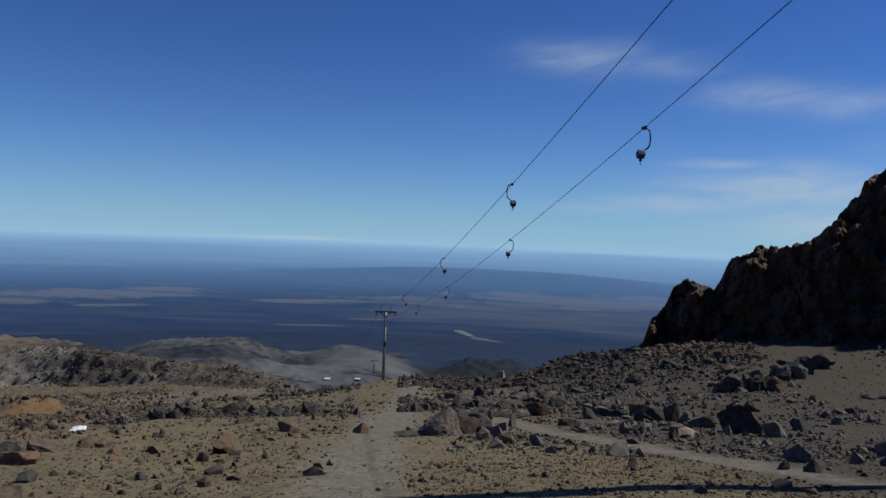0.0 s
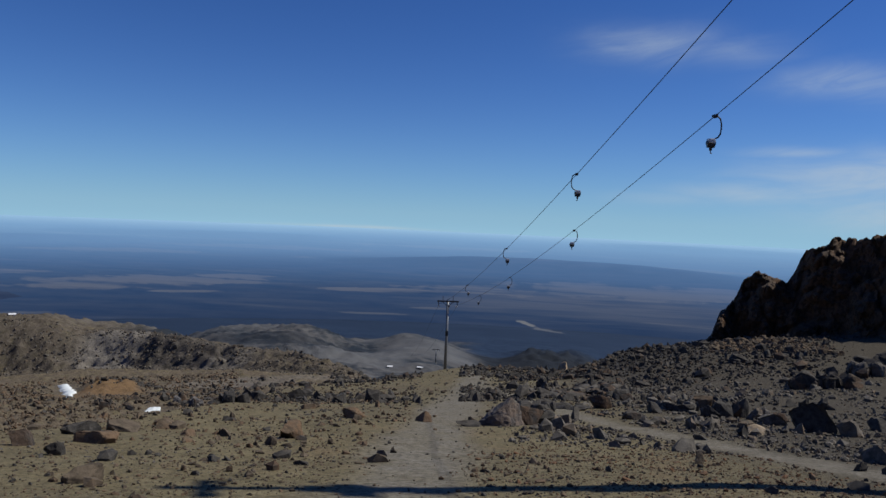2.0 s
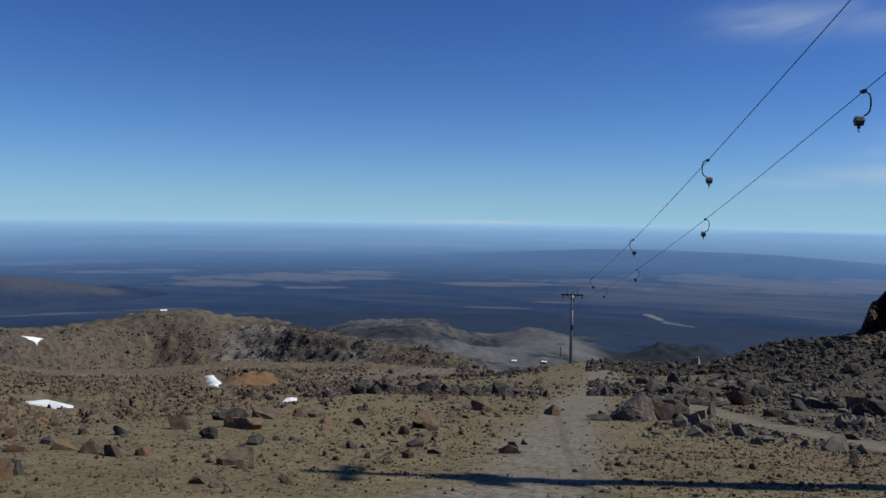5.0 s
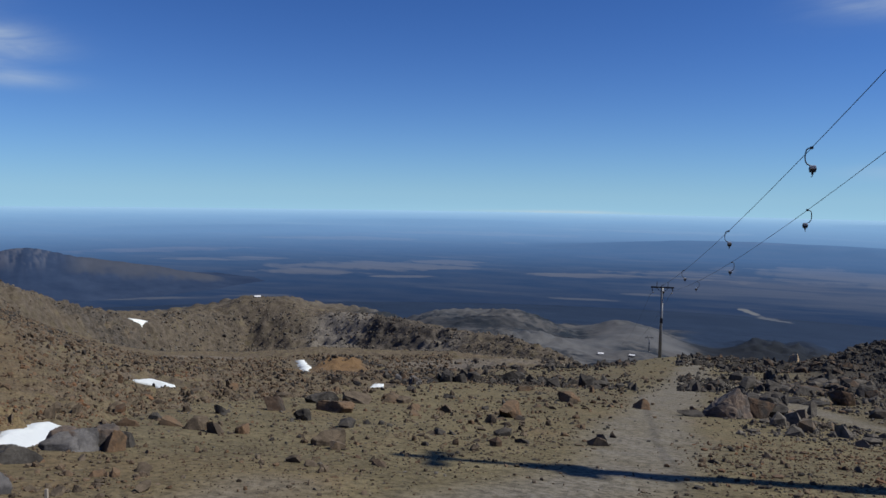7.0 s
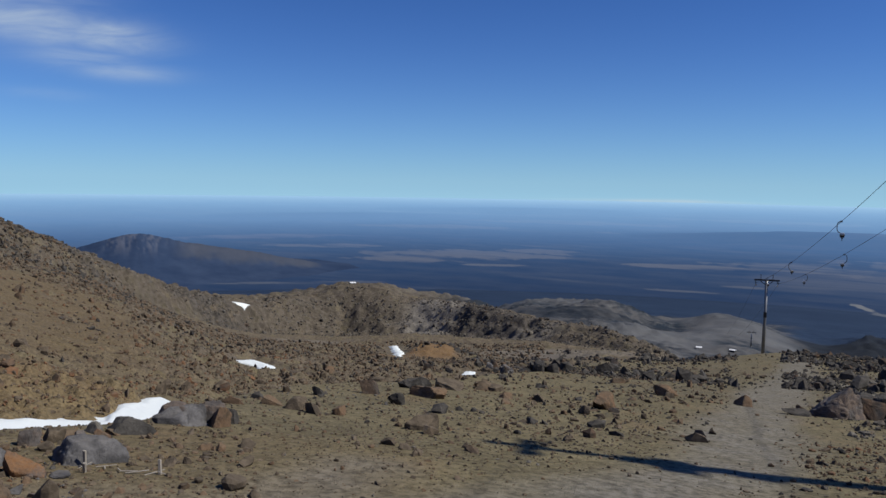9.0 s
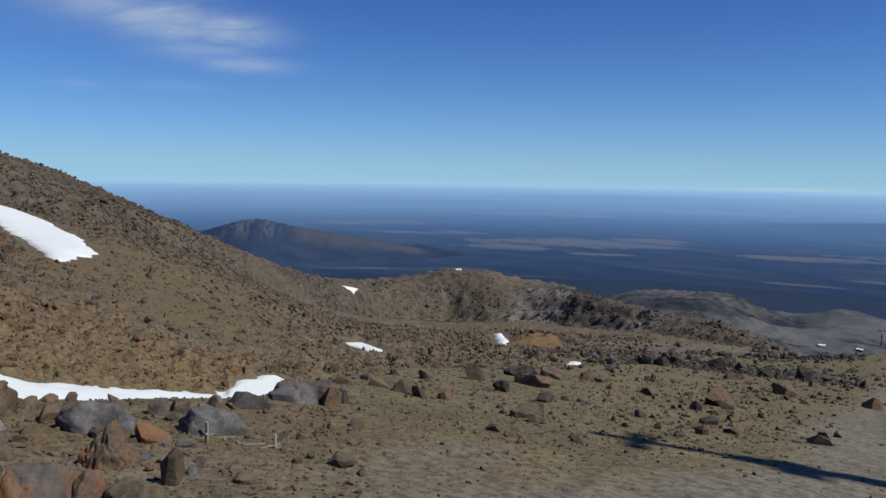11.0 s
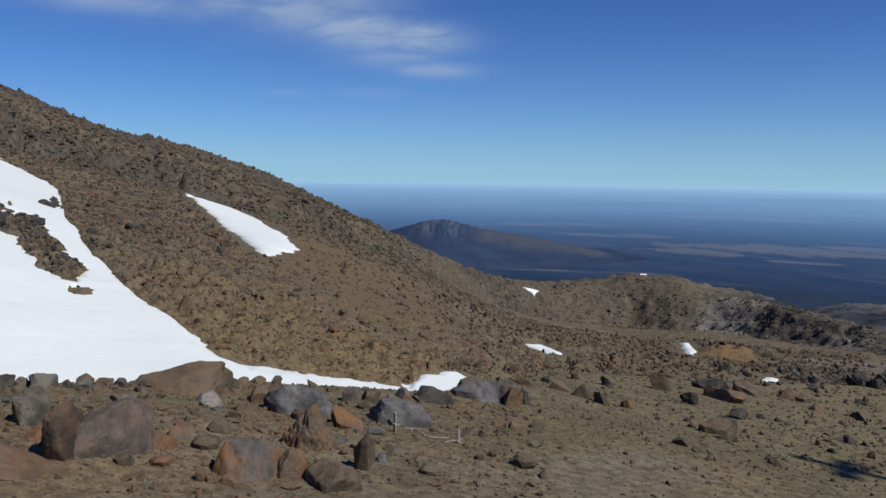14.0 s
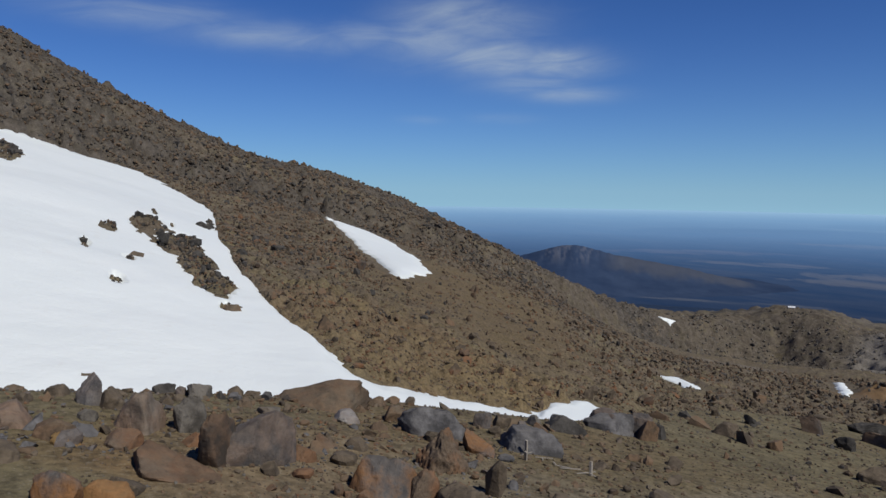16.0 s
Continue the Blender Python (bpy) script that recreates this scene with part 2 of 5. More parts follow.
def plain_shader(n):
    p = place(n)
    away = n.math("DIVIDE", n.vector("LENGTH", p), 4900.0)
    fields = n.noise(n.node("ShaderNodeMapping", {0: p, 3: (0.0022, 0.0042, 0.0)}).outputs[0], 1.0, 7, 0.6, 0.5)
    detail = n.noise(n.node("ShaderNodeMapping", {0: p, 3: (0.010, 0.018, 0.0)}).outputs[0], 1.0, 6, 0.65)
    streak = n.noise(n.node("ShaderNodeMapping", {0: p, 3: (0.0045, 0.020, 0.0)}).outputs[0], 1.0, 6, 0.6, 0.4)
    # forest and tussock country, haze painted in: bluer and paler with every mile
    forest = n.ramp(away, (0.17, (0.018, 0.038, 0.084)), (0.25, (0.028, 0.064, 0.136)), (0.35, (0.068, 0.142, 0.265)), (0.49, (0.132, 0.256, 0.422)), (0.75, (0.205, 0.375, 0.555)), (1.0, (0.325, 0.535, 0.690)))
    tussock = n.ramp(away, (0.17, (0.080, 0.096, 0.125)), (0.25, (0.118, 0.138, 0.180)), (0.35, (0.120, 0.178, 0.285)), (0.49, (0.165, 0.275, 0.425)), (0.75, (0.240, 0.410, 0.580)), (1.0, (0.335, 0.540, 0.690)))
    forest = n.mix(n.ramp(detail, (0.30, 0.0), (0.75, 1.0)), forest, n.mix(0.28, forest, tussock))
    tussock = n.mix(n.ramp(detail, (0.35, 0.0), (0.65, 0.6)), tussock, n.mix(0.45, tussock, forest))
    glade = n.math("ADD", n.math("MULTIPLY_ADD", streak, 2.2, -1.1), n.math("MULTIPLY_ADD", fields, 1.3, -0.65))
    open_ = n.ramp(n.math("ADD", glade, zone(n, "grass")), (0.26, 0.0), (0.78, 0.9))
    thin = n.ramp(n.math("ADD", glade, zone(n, "heath")), (0.10, 0.0), (0.80, 0.58))
    col = n.mix(n.math("MAXIMUM", open_, thin), forest, tussock)
    col = n.mix(n.ramp(n.math("MULTIPLY_ADD", n.math("SUBTRACT", streak, 0.5), 1.2, zone(n, "river")), (0.45, 0.0), (0.8, 0.9)), col, (0.17, 0.18, 0.185))
    return principled(n, col, 1.0, specular=0.0)


GROUND = material("volcanic_ground", ground_shader)
PLAIN = material("haze_tinted_plain", plain_shader)
LAVA = material("dark_lava", rock_shader((0.030, 0.028, 0.026), (0.090, 0.084, 0.076), (0.130, 0.078, 0.045), 0.25))
BROWN = material("brown_lava", rock_shader((0.060, 0.048, 0.036), (0.160, 0.126, 0.089), (0.172, 0.106, 0.062), 0.55))
RUST = material("rusty_lava", rock_shader((0.078, 0.058, 0.042), (0.165, 0.124, 0.088), (0.200, 0.100, 0.050), 1.2, 0.45, 2.6))
TAN = material("tan_lava", rock_shader((0.110, 0.094, 0.076), (0.240, 0.200, 0.158), (0.230, 0.145, 0.095), 0.9, 0.3, 2.6))
MOTTLED = material("grey_and_rust_lava", rock_shader((0.062, 0.058, 0.056), (0.165, 0.150, 0.135), (0.235, 0.118, 0.050), 1.6, 0.35, 3.0))
GREY = material("grey_lava", rock_shader((0.070, 0.063, 0.054), (0.180, 0.165, 0.142), (0.180, 0.125, 0.078), 0.35))
CREAM = material("cream_rock", rock_shader((0.300, 0.220, 0.140), (0.520, 0.420, 0.290), (0.420, 0.260, 0.130), 0.3))
SLATE = material("slate_grey_lava", rock_shader((0.048, 0.047, 0.049), (0.165, 0.160, 0.158), (0.160, 0.110, 0.075), 0.3))
OCHRE = material("ochre_rock", rock_shader((0.150, 0.095, 0.040), (0.290, 0.180, 0.070), (0.240, 0.120, 0.055), 0.4))
SPECKLED = material("white_speckled_rock", rock_shader((0.085, 0.076, 0.070), (0.480, 0.460, 0.430), (0.140, 0.100, 0.075), 1.2, 0.6, 7.0))
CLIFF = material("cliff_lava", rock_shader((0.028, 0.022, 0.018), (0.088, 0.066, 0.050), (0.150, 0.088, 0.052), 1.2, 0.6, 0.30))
FARROCK = material("haze_tinted_far_rock", far_rock_shader)
SNOW = material("old_snow", snow_shader)
STEEL = material("galvanised_steel", steel_shader((0.20, 0.21, 0.22), 0.5, 0.6))
DRUM = material("dark_drum_paint", steel_shader((0.022, 0.023, 0.026), 0.4, 0.2))
DARKSTEEL = material("dark_steel", steel_shader((0.045, 0.047, 0.052), 0.5, 0.5))
ALU = material("cast_aluminium", steel_shader((0.55, 0.56, 0.57), 0.4, 0.5))
ROPE = material("wire_rope", steel_shader((0.030, 0.031, 0.034), 0.6, 0.4))
WOOD = material("weathered_wood", steel_shader((0.30, 0.27, 0.225), 0.85, 0.0))
WHITE = material("white_cladding", steel_shader((0.75, 0.76, 0.76), 0.5, 0.0))
CONCRETE = material("concrete", steel_shader((0.33, 0.32, 0.30), 0.9, 0.0))

# ---------------------------------------------------------------- the lie of the land


def lattice(ix, iy, seed):
    h = (ix.astype(np.int64) * 374761393 + iy.astype(np.int64) * 668265263 + seed * 974634777) & 0xFFFFFFFF
    h = ((h ^ (h >> 13)) * 1274126177) & 0xFFFFFFFF
    return (((h ^ (h >> 16)) & 0xFFFF) / 32767.5 - 1.0)


def rough_field(x, y, seed=0):
    """Smooth noise in the plane, about -1 to 1."""
    x0, y0 = np.floor(x), np.floor(y)
    fx, fy = x - x0, y - y0
    u, v = fx * fx * fx * (fx * (fx * 6 - 15) + 10), fy * fy * fy * (fy * (fy * 6 - 15) + 10)
    a, b = lattice(x0, y0, seed), lattice(x0 + 1, y0, seed)
    c, d = lattice(x0, y0 + 1, seed), lattice(x0 + 1, y0 + 1, seed)
    return (a + (b - a) * u) * (1 - v) + (c + (d - c) * u) * v


def layered(x, y, size, octaves=4, gain=0.5, seed=0, ridged=False):
    out, amp, total = 0.0, 1.0, 0.0
    for k in range(octaves):
        f = 2.0 ** k / size
        ca, sa = math.cos(0.7 * k + 0.3), math.sin(0.7 * k + 0.3)
        w = rough_field((x * ca - y * sa) * f + 17.3 * k, (x * sa + y * ca) * f - 9.1 * k, seed + k)
        out = out + amp * ((1 - 2 * np.abs(w)) if ridged else w)
        total += amp
        amp *= gain
    return out / total


def cobbles(x, y, size, seed):
    """Packed rounded blocks: 0 in the joints, up to 1 on the largest."""
    u, v = x / size, y / size
    u0, v0 = np.floor(u), np.floor(v)
    best, tall = np.full(np.shape(u), 9.0), np.zeros(np.shape(u))
    for i in (-1, 0, 1):
        for j in (-1, 0, 1):
            cx, cy = u0 + i, v0 + j
            dx = cx + 0.5 + 0.42 * lattice(cx, cy, seed) - u
            dy = cy + 0.5 + 0.42 * lattice(cx, cy, seed + 1) - v
            d = np.maximum(np.abs(dx * 0.9 + dy * 0.35), np.abs(dy * 0.9 - dx * 0.35)) * 0.6 + 0.4 * np.hypot(dx, dy)
            near = d < best
            best = np.where(near, d, best)
            tall = np.where(near, 0.5 + 0.5 * lattice(cx, cy, seed + 2), tall)
    return np.clip(1 - (best / 0.52) ** 2, 0, 1) ** 0.6 * tall


def ease(a, b, v):
    s = np.clip((v - a) / (b - a), 0.0, 1.0)
    return s * s * (3 - 2 * s)


# bearings (degrees left of +y) of the stations along the gully and the lava ridge, seen from the top of the ski track
BEARING = [8, 12, 16, 20, 25, 30, 37, 43, 47.5, 52, 56, 61, 66, 70, 75, 82, 91, 110, 140]
FIELD_R = [100, 90, 60, 35, 24, 19.5, 16.5, 13.5, 11, 9.5, 9, 8.6, 8.4, 8.0, 7.6, 7.2, 6.8, 6.8, 6.8]      # edge of the ski field
FLOOR_R = [120, 115, 95, 82, 66, 50, 34, 25, 19, 16, 15, 14, 13.5, 13, 13, 12.5, 12, 12, 12]         # floor of the gully
FLOOR_E = [-12.8, -12.8, -13.2, -14.1, -14.8, -15.7, -16.3, -17.0, -17.8, -18.6, -19.0, -18.8, -17.6, -17.0, -16.6, -16.2, -15.8, -13, -8]
BLUFF_R = [140, 142, 153, 165, 180, 196, 203, 183, 164, 144, 128, 110, 105, 100, 95, 90, 85, 85, 85]   # foot of the bluffs
BLUFF_E = [-12.75, -12.7, -12.5, -12.2, -12.1, -12.0, -12.2, -11.7, -10.2, -8.0, -6.5, -4.7, -3.5, -2.4, -1.2, 0.8, 3.6, 7, 10]
LIP_E = [-12.6, -12.0, -11.6, -11.2, -11.1, -10.55, -10.5, -9.8, -8.4, -6.4, -4.8, -3.1, -1.5, -0.4, 0.8, 3.4, 7.0, 11, 13]   # upper lip of the bluffs
CREST_R = [150, 152, 165, 178, 195, 215, 225, 200, 180, 165, 155, 148, 140, 135, 128, 120, 110, 110, 110]  # crest of the ridge
CREST_E = [-12.6, -11.85, -10.95, -10.6, -9.6, -9.15, -8.75, -9.3, -8.4, -6.4, -4.3, -2.2, 0.1, 1.3, 2.3, 5.5, 10.3, 14, 16]
EYE = 1.6


def station(values, bearing):
    """Values between the stations, rounded off."""
    return sum(np.interp(bearing + o, BEARING, values) for o in (-1.2, -0.4, 0.4, 1.2)) / 4


# snow: a broad field in the gully, its upper edge by bearing, and strips (ends, half widths)
SNOW_B = [46.6, 47.5, 49.6, 52.2, 53.4, 55.8, 59.0, 62.1, 65.7, 68.2, 69.9, 73.2, 76.0, 77.5, 77.8, 79.6, 83.0, 86.2, 91.0, 110]
SNOW_R = [19, 24, 26.1, 22.8, 20.6, 19.8, 18.9, 18.5, 17.7, 18.5, 19.8, 23.8, 30.1, 39.2, 63.1, 75.6, 87.2, 89.2, 88.0, 90]
# outlines in plan of the patches that lie by themselves
PATCHES = [[(-96.5, 36.0), (-96.0, 41.2), (-84.0, 40.4), (-72.0, 37.2), (-53.0, 28.6), (-41.5, 20.2), (-52.0, 23.6), (-75.5, 31.0)],
           [(-41.0, 42.2), (-43.2, 46.6), (-41.3, 46.0), (-38.3, 44.0), (-32.5, 36.8), (-38.6, 42.0)],
           [(-72.2, 115.2), (-74.5, 121.0), (-56.0, 93.0), (-48.5, 79.0)],
           [(-32.1, 65.4), (-31.4, 65.8), (-29.4, 61.6), (-30.4, 61.0)],
           [(-133.5, 138.1), (-133.1, 140.9), (-131.9, 142.9), (-130.6, 139.0)]]
# rock that shows through: bearing, distance, half width, half depth
ISLES = [(82.4, 37.4, 0.95, 3.8), (80.6, 34.1, 1.25, 3.9), (79.2, 29.6, 0.9, 2.8), (78.0, 26.3, 0.80, 2.6), (86.6, 28.7, 0.24, 1.5), (85.1, 33.9, 0.36, 1.0), (83.8, 27.6, 0.28, 0.9), (84.7, 23.5, 0.34, 0.9),
         (77.3, 22.6, 0.20, 0.7), (78.1, 48.2, 0.30, 6.0), (91.0, 63.3, 1.26, 9.0), (81.9, 43.0, 0.16, 1.5), (80.8, 39.5, 0.15, 1.0)]


def island(x, y, bearing, r, wide, deep):
    cx, cy = -r * math.sin(radians(bearing)), r * math.cos(radians(bearing))
    ux, uy = cx / r, cy / r
    along, across = (x - cx) * ux + (y - cy) * uy, (x - cx) * uy - (y - cy) * ux
    return 1 - ease(0.6, 1.05, np.hypot(along / deep, across / wide) + 0.45 * layered(x, y, min(1.4, 0.9 * wide + 0.2), 4, 0.65, 137))


def islands(x, y):
    return np.maximum.reduce([island(x, y, *v) for v in ISLES])


def snow_depth_in(x, y):
    """How far inside the snow field a place lies, in metres; below 0 outside."""
    rr, bb = np.hypot(x, y), np.degrees(np.arctan2(-x, y))
    edge = np.interp(bb, SNOW_B, SNOW_R) * (1 + 0.05 * layered(x, y, 4.0, 4, 0.6, 131))
    low_edge = station(FIELD_R, bb) + 1.0
    return np.minimum(np.minimum(edge - rr, (bb - 46.55) * rr * 0.035), rr - low_edge) + (0.42 + 0.022 * rr) * layered(x, y, 1.5, 4, 0.65, 133)


def patch_in(x, y, corners):
    """How far inside an outline a place lies, in metres, with a ragged rim; below 0 outside."""
    best, within = np.full(np.shape(x), 1e9), np.zeros(np.shape(x), bool)
    for (ax, ay), (bx, by) in zip(corners, corners[1:] + corners[:1]):
        t = np.clip(((x - ax) * (bx - ax) + (y - ay) * (by - ay)) / ((bx - ax) ** 2 + (by - ay) ** 2), 0, 1)
        best = np.minimum(best, np.hypot(x - ax - t * (bx - ax), y - ay - t * (by - ay)))
        crosses = (ay > y) != (by > y)
        within ^= crosses & (x < (bx - ax) * (y - ay) / (by - ay + 1e-12) + ax)
    size = min(2.4, 0.10 * math.hypot(corners[0][0] - corners[len(corners) // 2][0], corners[0][1] - corners[len(corners) // 2][1]) + 0.3)
    return np.where(within, best, -best) + 0.26 * size * layered(x, y, size, 4, 0.65, 139)


def snow_cover(x, y):
    """1 well inside any snow, 0 outside."""
    x, y = np.asarray(x, float), np.asarray(y, float)
    out = np.zeros(np.shape(x))
    gully = (x < -4) & (y > -30) & (x * x + y * y < 110 ** 2)
    gx, gy = x[gully], y[gully]
    out[gully] = ease(-0.2, 0.8, snow_depth_in(gx, gy)) * (1 - islands(gx, gy))
    for v in PATCHES:
        xs, ys = [p[0] for p in v], [p[1] for p in v]
        at = (x > min(xs) - 4) & (x < max(xs) + 4) & (y > min(ys) - 4) & (y < max(ys) + 4)
        out[at] = np.maximum(out[at], ease(-1.6, -0.1, patch_in(x[at], y[at], v)))
    return out


def slope_field(x, y):
    """The ski field: an even slope that rises into the block field beside the cliff."""
    lift = 4.6 * ease(-14.0, 34.0, x) * ease(16.0, 84.0, y) + 1.2 * ease(20, 60, x)
    swell = 0.10 * layered(x, y, 7.0, 3, 0.5, 3) * ease(3.0, 9.0, np.hypot(x, y)) + 0.45 * layered(x, y, 26.0, 2, 0.5, 8) * ease(18, 45, np.hypot(x, y))
    brow = 1.7 * np.exp(-((x + 4.0) / 8.0) ** 2) * ease(45, 95, y)
    lift = lift + 1.8 * ease(7, 17, x) * ease(40, 68, y)
    brow = brow + 0.11 * np.exp(-((x - 2.8) / 2.8) ** 2 - ((y - 10.8) / 3.0) ** 2)
    return -0.21 * y + 0.03 * x + lift + swell + brow


def spot(x, y, bearing, r, wide, deep):
    cx, cy = -r * math.sin(radians(bearing)), r * math.cos(radians(bearing))
    ux, uy = cx / r, cy / r
    along, across = (x - cx) * ux + (y - cy) * uy, (x - cx) * uy - (y - cy) * ux
    d = np.hypot(along / deep, across / wide) + 0.35 * layered(x, y, min(wide, deep), 4, 0.6, 71)
    return 1 - ease(0.6, 1.1, d)


def bluff_step(away, x, y):
    """Where a place stands on the lava bluff: 0 at its foot, 1 at its lip; away is the distance behind the foot."""
    wind = 5.0 * layered(x, y, 20.0, 3, 0.55, 55) + 2.2 * layered(x, y, 5.0, 3, 0.6, 56) + 2.0 * cobbles(x, y, 3.2, 213) + 1.2 * cobbles(x, y, 1.5, 217)
    return (away + wind - 1.5) / 11.0


def ledges(away, x, y):
    """1 on the broken rock of the bluff and just above and below it, 0 on the earth beyond."""
    q = bluff_step(away, x, y)
    return ease(-0.7, -0.1, q) * (1 - ease(1.1, 2.2, q)) * (0.55 + 0.45 * ease(-0.3, 0.1, layered(x, y, 24.0, 3, 0.5, 54)))


def scree(x, y):
    """The smooth run of fine tan scree down the flank."""
    return spot(x, y, 57.5, 62, 8.5, 36) * (1 - ease(0.2, 0.5, layered(x, y, 9.0, 4, 0.6, 58)))


def height(x, y, skin=1.0):
    """The ground. skin 0 leaves out the small roughness, as under snow."""
    x, y = np.asarray(x, float), np.asarray(y, float)
    r = np.hypot(x, y) + 1e-9
    b = np.degrees(np.arctan2(-x, y))
    skin = skin * (1 - snow_cover(x, y))
    z = slope_field(x, y)
    # uphill, behind the eye, the slope eases off
    z = np.where(y < 0, np.minimum(z, 45 + 0.02 * r + 4 * layered(x, y, 60, 4, 0.5, 5)), z)
    # downhill the land drops to the lower hills and the plain
    low = np.interp(r, [100, 150, 200, 350, 600, 850, 1100, 5000], [-22.5, -34, -45, -70, -103, -124, -128, -128])
    low = low + 21 * ease(2300, 4950, r)
    fold = layered(x, y, 70.0, 5, 0.6, 21)
    hills = (2.6 * fold + 4.0 * layered(x, y, 210.0, 3, 0.5, 23) + 1.5 * layered(x, y, 20.0, 4, 0.65, 25)) * ease(140, 260, r) * (1 - ease(560, 760, r))
    hills = hills + 7.0 * layered(x, y, 95.0, 3, 0.5, 26) * ease(250, 330, r) * (1 - ease(430, 520, r)) * ease(0, 5, b)
    hills = hills + 15 * np.exp(-((b - 18.5) / 5.6) ** 4) * np.exp(-((r - 450) / 90) ** 2) + 8 * np.exp(-((b - 6.4) / 3.4) ** 2) * np.exp(-((r - 400) / 90) ** 2)
    hump = np.exp(-((b + 4.0) / 3.2) ** 4) * np.exp(-((r - 430) / 60) ** 4)
    hills = hills + hump * (4.6 + 1.6 * cobbles(x, y, 7.0, 30) + 3 * layered(x, y, 30.0, 3, 0.6, 27, True) + 2.2 * layered(x, y, 9.0, 3, 0.6, 29, True) + 4 * layered(x, y, 55.0, 2, 0.5, 28))
    low = low + hills - 0.3 * ease(0, 30, r - 100)
    down = ease(92, 138, r + 3 * layered(x, y, 14, 3, 0.5, 31)) * ease(-75, -45, b) * (1 - ease(105, 135, b))
    z = z * (1 - down) + low * down
    # to the side: gully, flank and lava ridge
    rf, rg, rb, rc = (station(v, b) for v in (FIELD_R, FLOOR_R, BLUFF_R, CREST_R))
    zg, zb, zc = (EYE + q * np.tan(np.radians(station(e, b))) for q, e in ((rg, FLOOR_E), (rb, BLUFF_E), (rc, CREST_E)))
    zg = zg - 0.4
    zc = zc + rc * 0.0152 * np.exp(-((b - 34.3) / 2.9) ** 4)
    rough = skin * layered(x, y, 5.0, 5, 0.6, 41, True)
    crag = skin * (0.40 * layered(x, y, 13.0, 5, 0.65, 47) + 0.35 * layered(x, y, 4.0, 4, 0.65, 49, True) + 0.55 * cobbles(x, y, 2.6, 225) + 0.35 * cobbles(x, y, 1.3, 227) - 0.3)
    lump = layered(x, y, 34.0, 3, 0.5, 53)
    side = np.where(r < rg, z + (zg - z) * ease(0, 1, (r - rf) / (rg - rf)), 0.0)
    up = zg + (zb - zg) * np.clip((r - rg) / (rb - rg), 0, 1) + 0.9 * lump * ease(0, 0.3, (r - rg) / (rb - rg))
    s = np.clip((r - rb) / (rc - rb), 0, 1)
    zl = EYE + (rb + 5) * np.tan(np.radians(station(LIP_E, b)))
    step = bluff_step(r - rb, x, y)
    cliff_up = zb + (zl - zb) * (0.56 * np.clip(step, 0, 1) + 0.24 * ease(0.04, 0.34, step) + 0.20 * ease(0.55, 0.88, step)) + (zc - zl) * ease(0, 1, np.clip((r - rb - 4) / (rc - rb - 4), 0, 1))
    even = zb + (zc - zb) * s
    up = np.where(r > rb - 6, np.where(r > rb, even, up) + (cliff_up - np.where(r > rb, even, zb)) * (1 - 0.7 * ease(54, 66, b)), up) + np.where(r > rb, 0.9 * lump, 0.0)
    stony = 0.35 + 0.65 * ease(-0.25, 0.25, layered(x, y, 22.0, 3, 0.55, 57))
    stony = stony * (1 - 0.8 * scree(x, y))
    blocks = skin * stony * (0.40 * cobbles(x, y, 1.5, 201) * ease(45, 80, r) + 0.42 * cobbles(x, y, 0.85, 205) * ease(16, 34, r) + 0.30 * cobbles(x, y, 0.48, 209) * (1 - ease(40, 70, r)))
    up = up + blocks * ease(0, 5, r - rg)
    up = up + 0.32 * rough * ease(0, 12, r - rg) * np.minimum(1, r / 60)
    bluffs = ease(-8, 4, r - rb) * (1 - ease(4, 26, r - rc)) * (1 + 0.10 * ease(52, 70, b))
    up = up + (1.5 * crag - 0.3) * bluffs * (0.30 + (0.85 + 0.6 * ease(36, 44, b)) * ledges(r - rb, x, y))
    back = np.clip((r - rc) / (60 + 200 * ease(16, 30, b)), 0, 1)
    beyond = zc + 0.9 * lump + (low - zc) * (0.5 * back + 0.5 * ease(0, 1, back)) - 6 * ease(0, 30, r - rc) * (1 - back)
    beyond = beyond + (2.0 * layered(x, y, 26.0, 5, 0.65, 59) + 1.3 * cobbles(x, y, 4.5, 221) + 0.8 * layered(x, y, 5.0, 3, 0.6, 63, True)) * ease(0, 20, r - rc) * (1 - ease(450, 650, r))
    beyond = np.where(b > 60, np.where(r > rc, zc + 0.9 * lump - 0.10 * (r - rc), beyond), beyond) + (1.5 * crag - 0.3) * bluffs
    up = up + 1.1 * np.exp(-(((b - 28.7) * 0.0175 * r) / 3.6) ** 4 - ((r - 114) / 9.0) ** 2) * (1 + 0.5 * layered(x, y, 5.0, 3, 0.6, 69))
    side = np.where(r < rg, side, np.where(r < rc, up, np.maximum(beyond, low)))
    z = z + 1.3 * layered(x, y, 13.0, 4, 0.65, 67) * ease(125, 160, r) * (1 - ease(300, 420, r)) * ease(-8, 4, b)
    w = ease(9.3, 11.8, b + 1.2 * layered(x, y, 18.0, 4, 0.6, 65)) * (1 - ease(112, 138, b))
    z = z * (1 - w) + side * w
    # the uneven skin of stony ground
    z = z + 0.035 * skin * layered(x, y, 1.1, 3, 0.55, 61) * ease(2, 6, r) * (1 - ease(60, 140, r))
    return z


def stand(x, y):
    return float(height(np.array([x]), np.array([y]))[0])


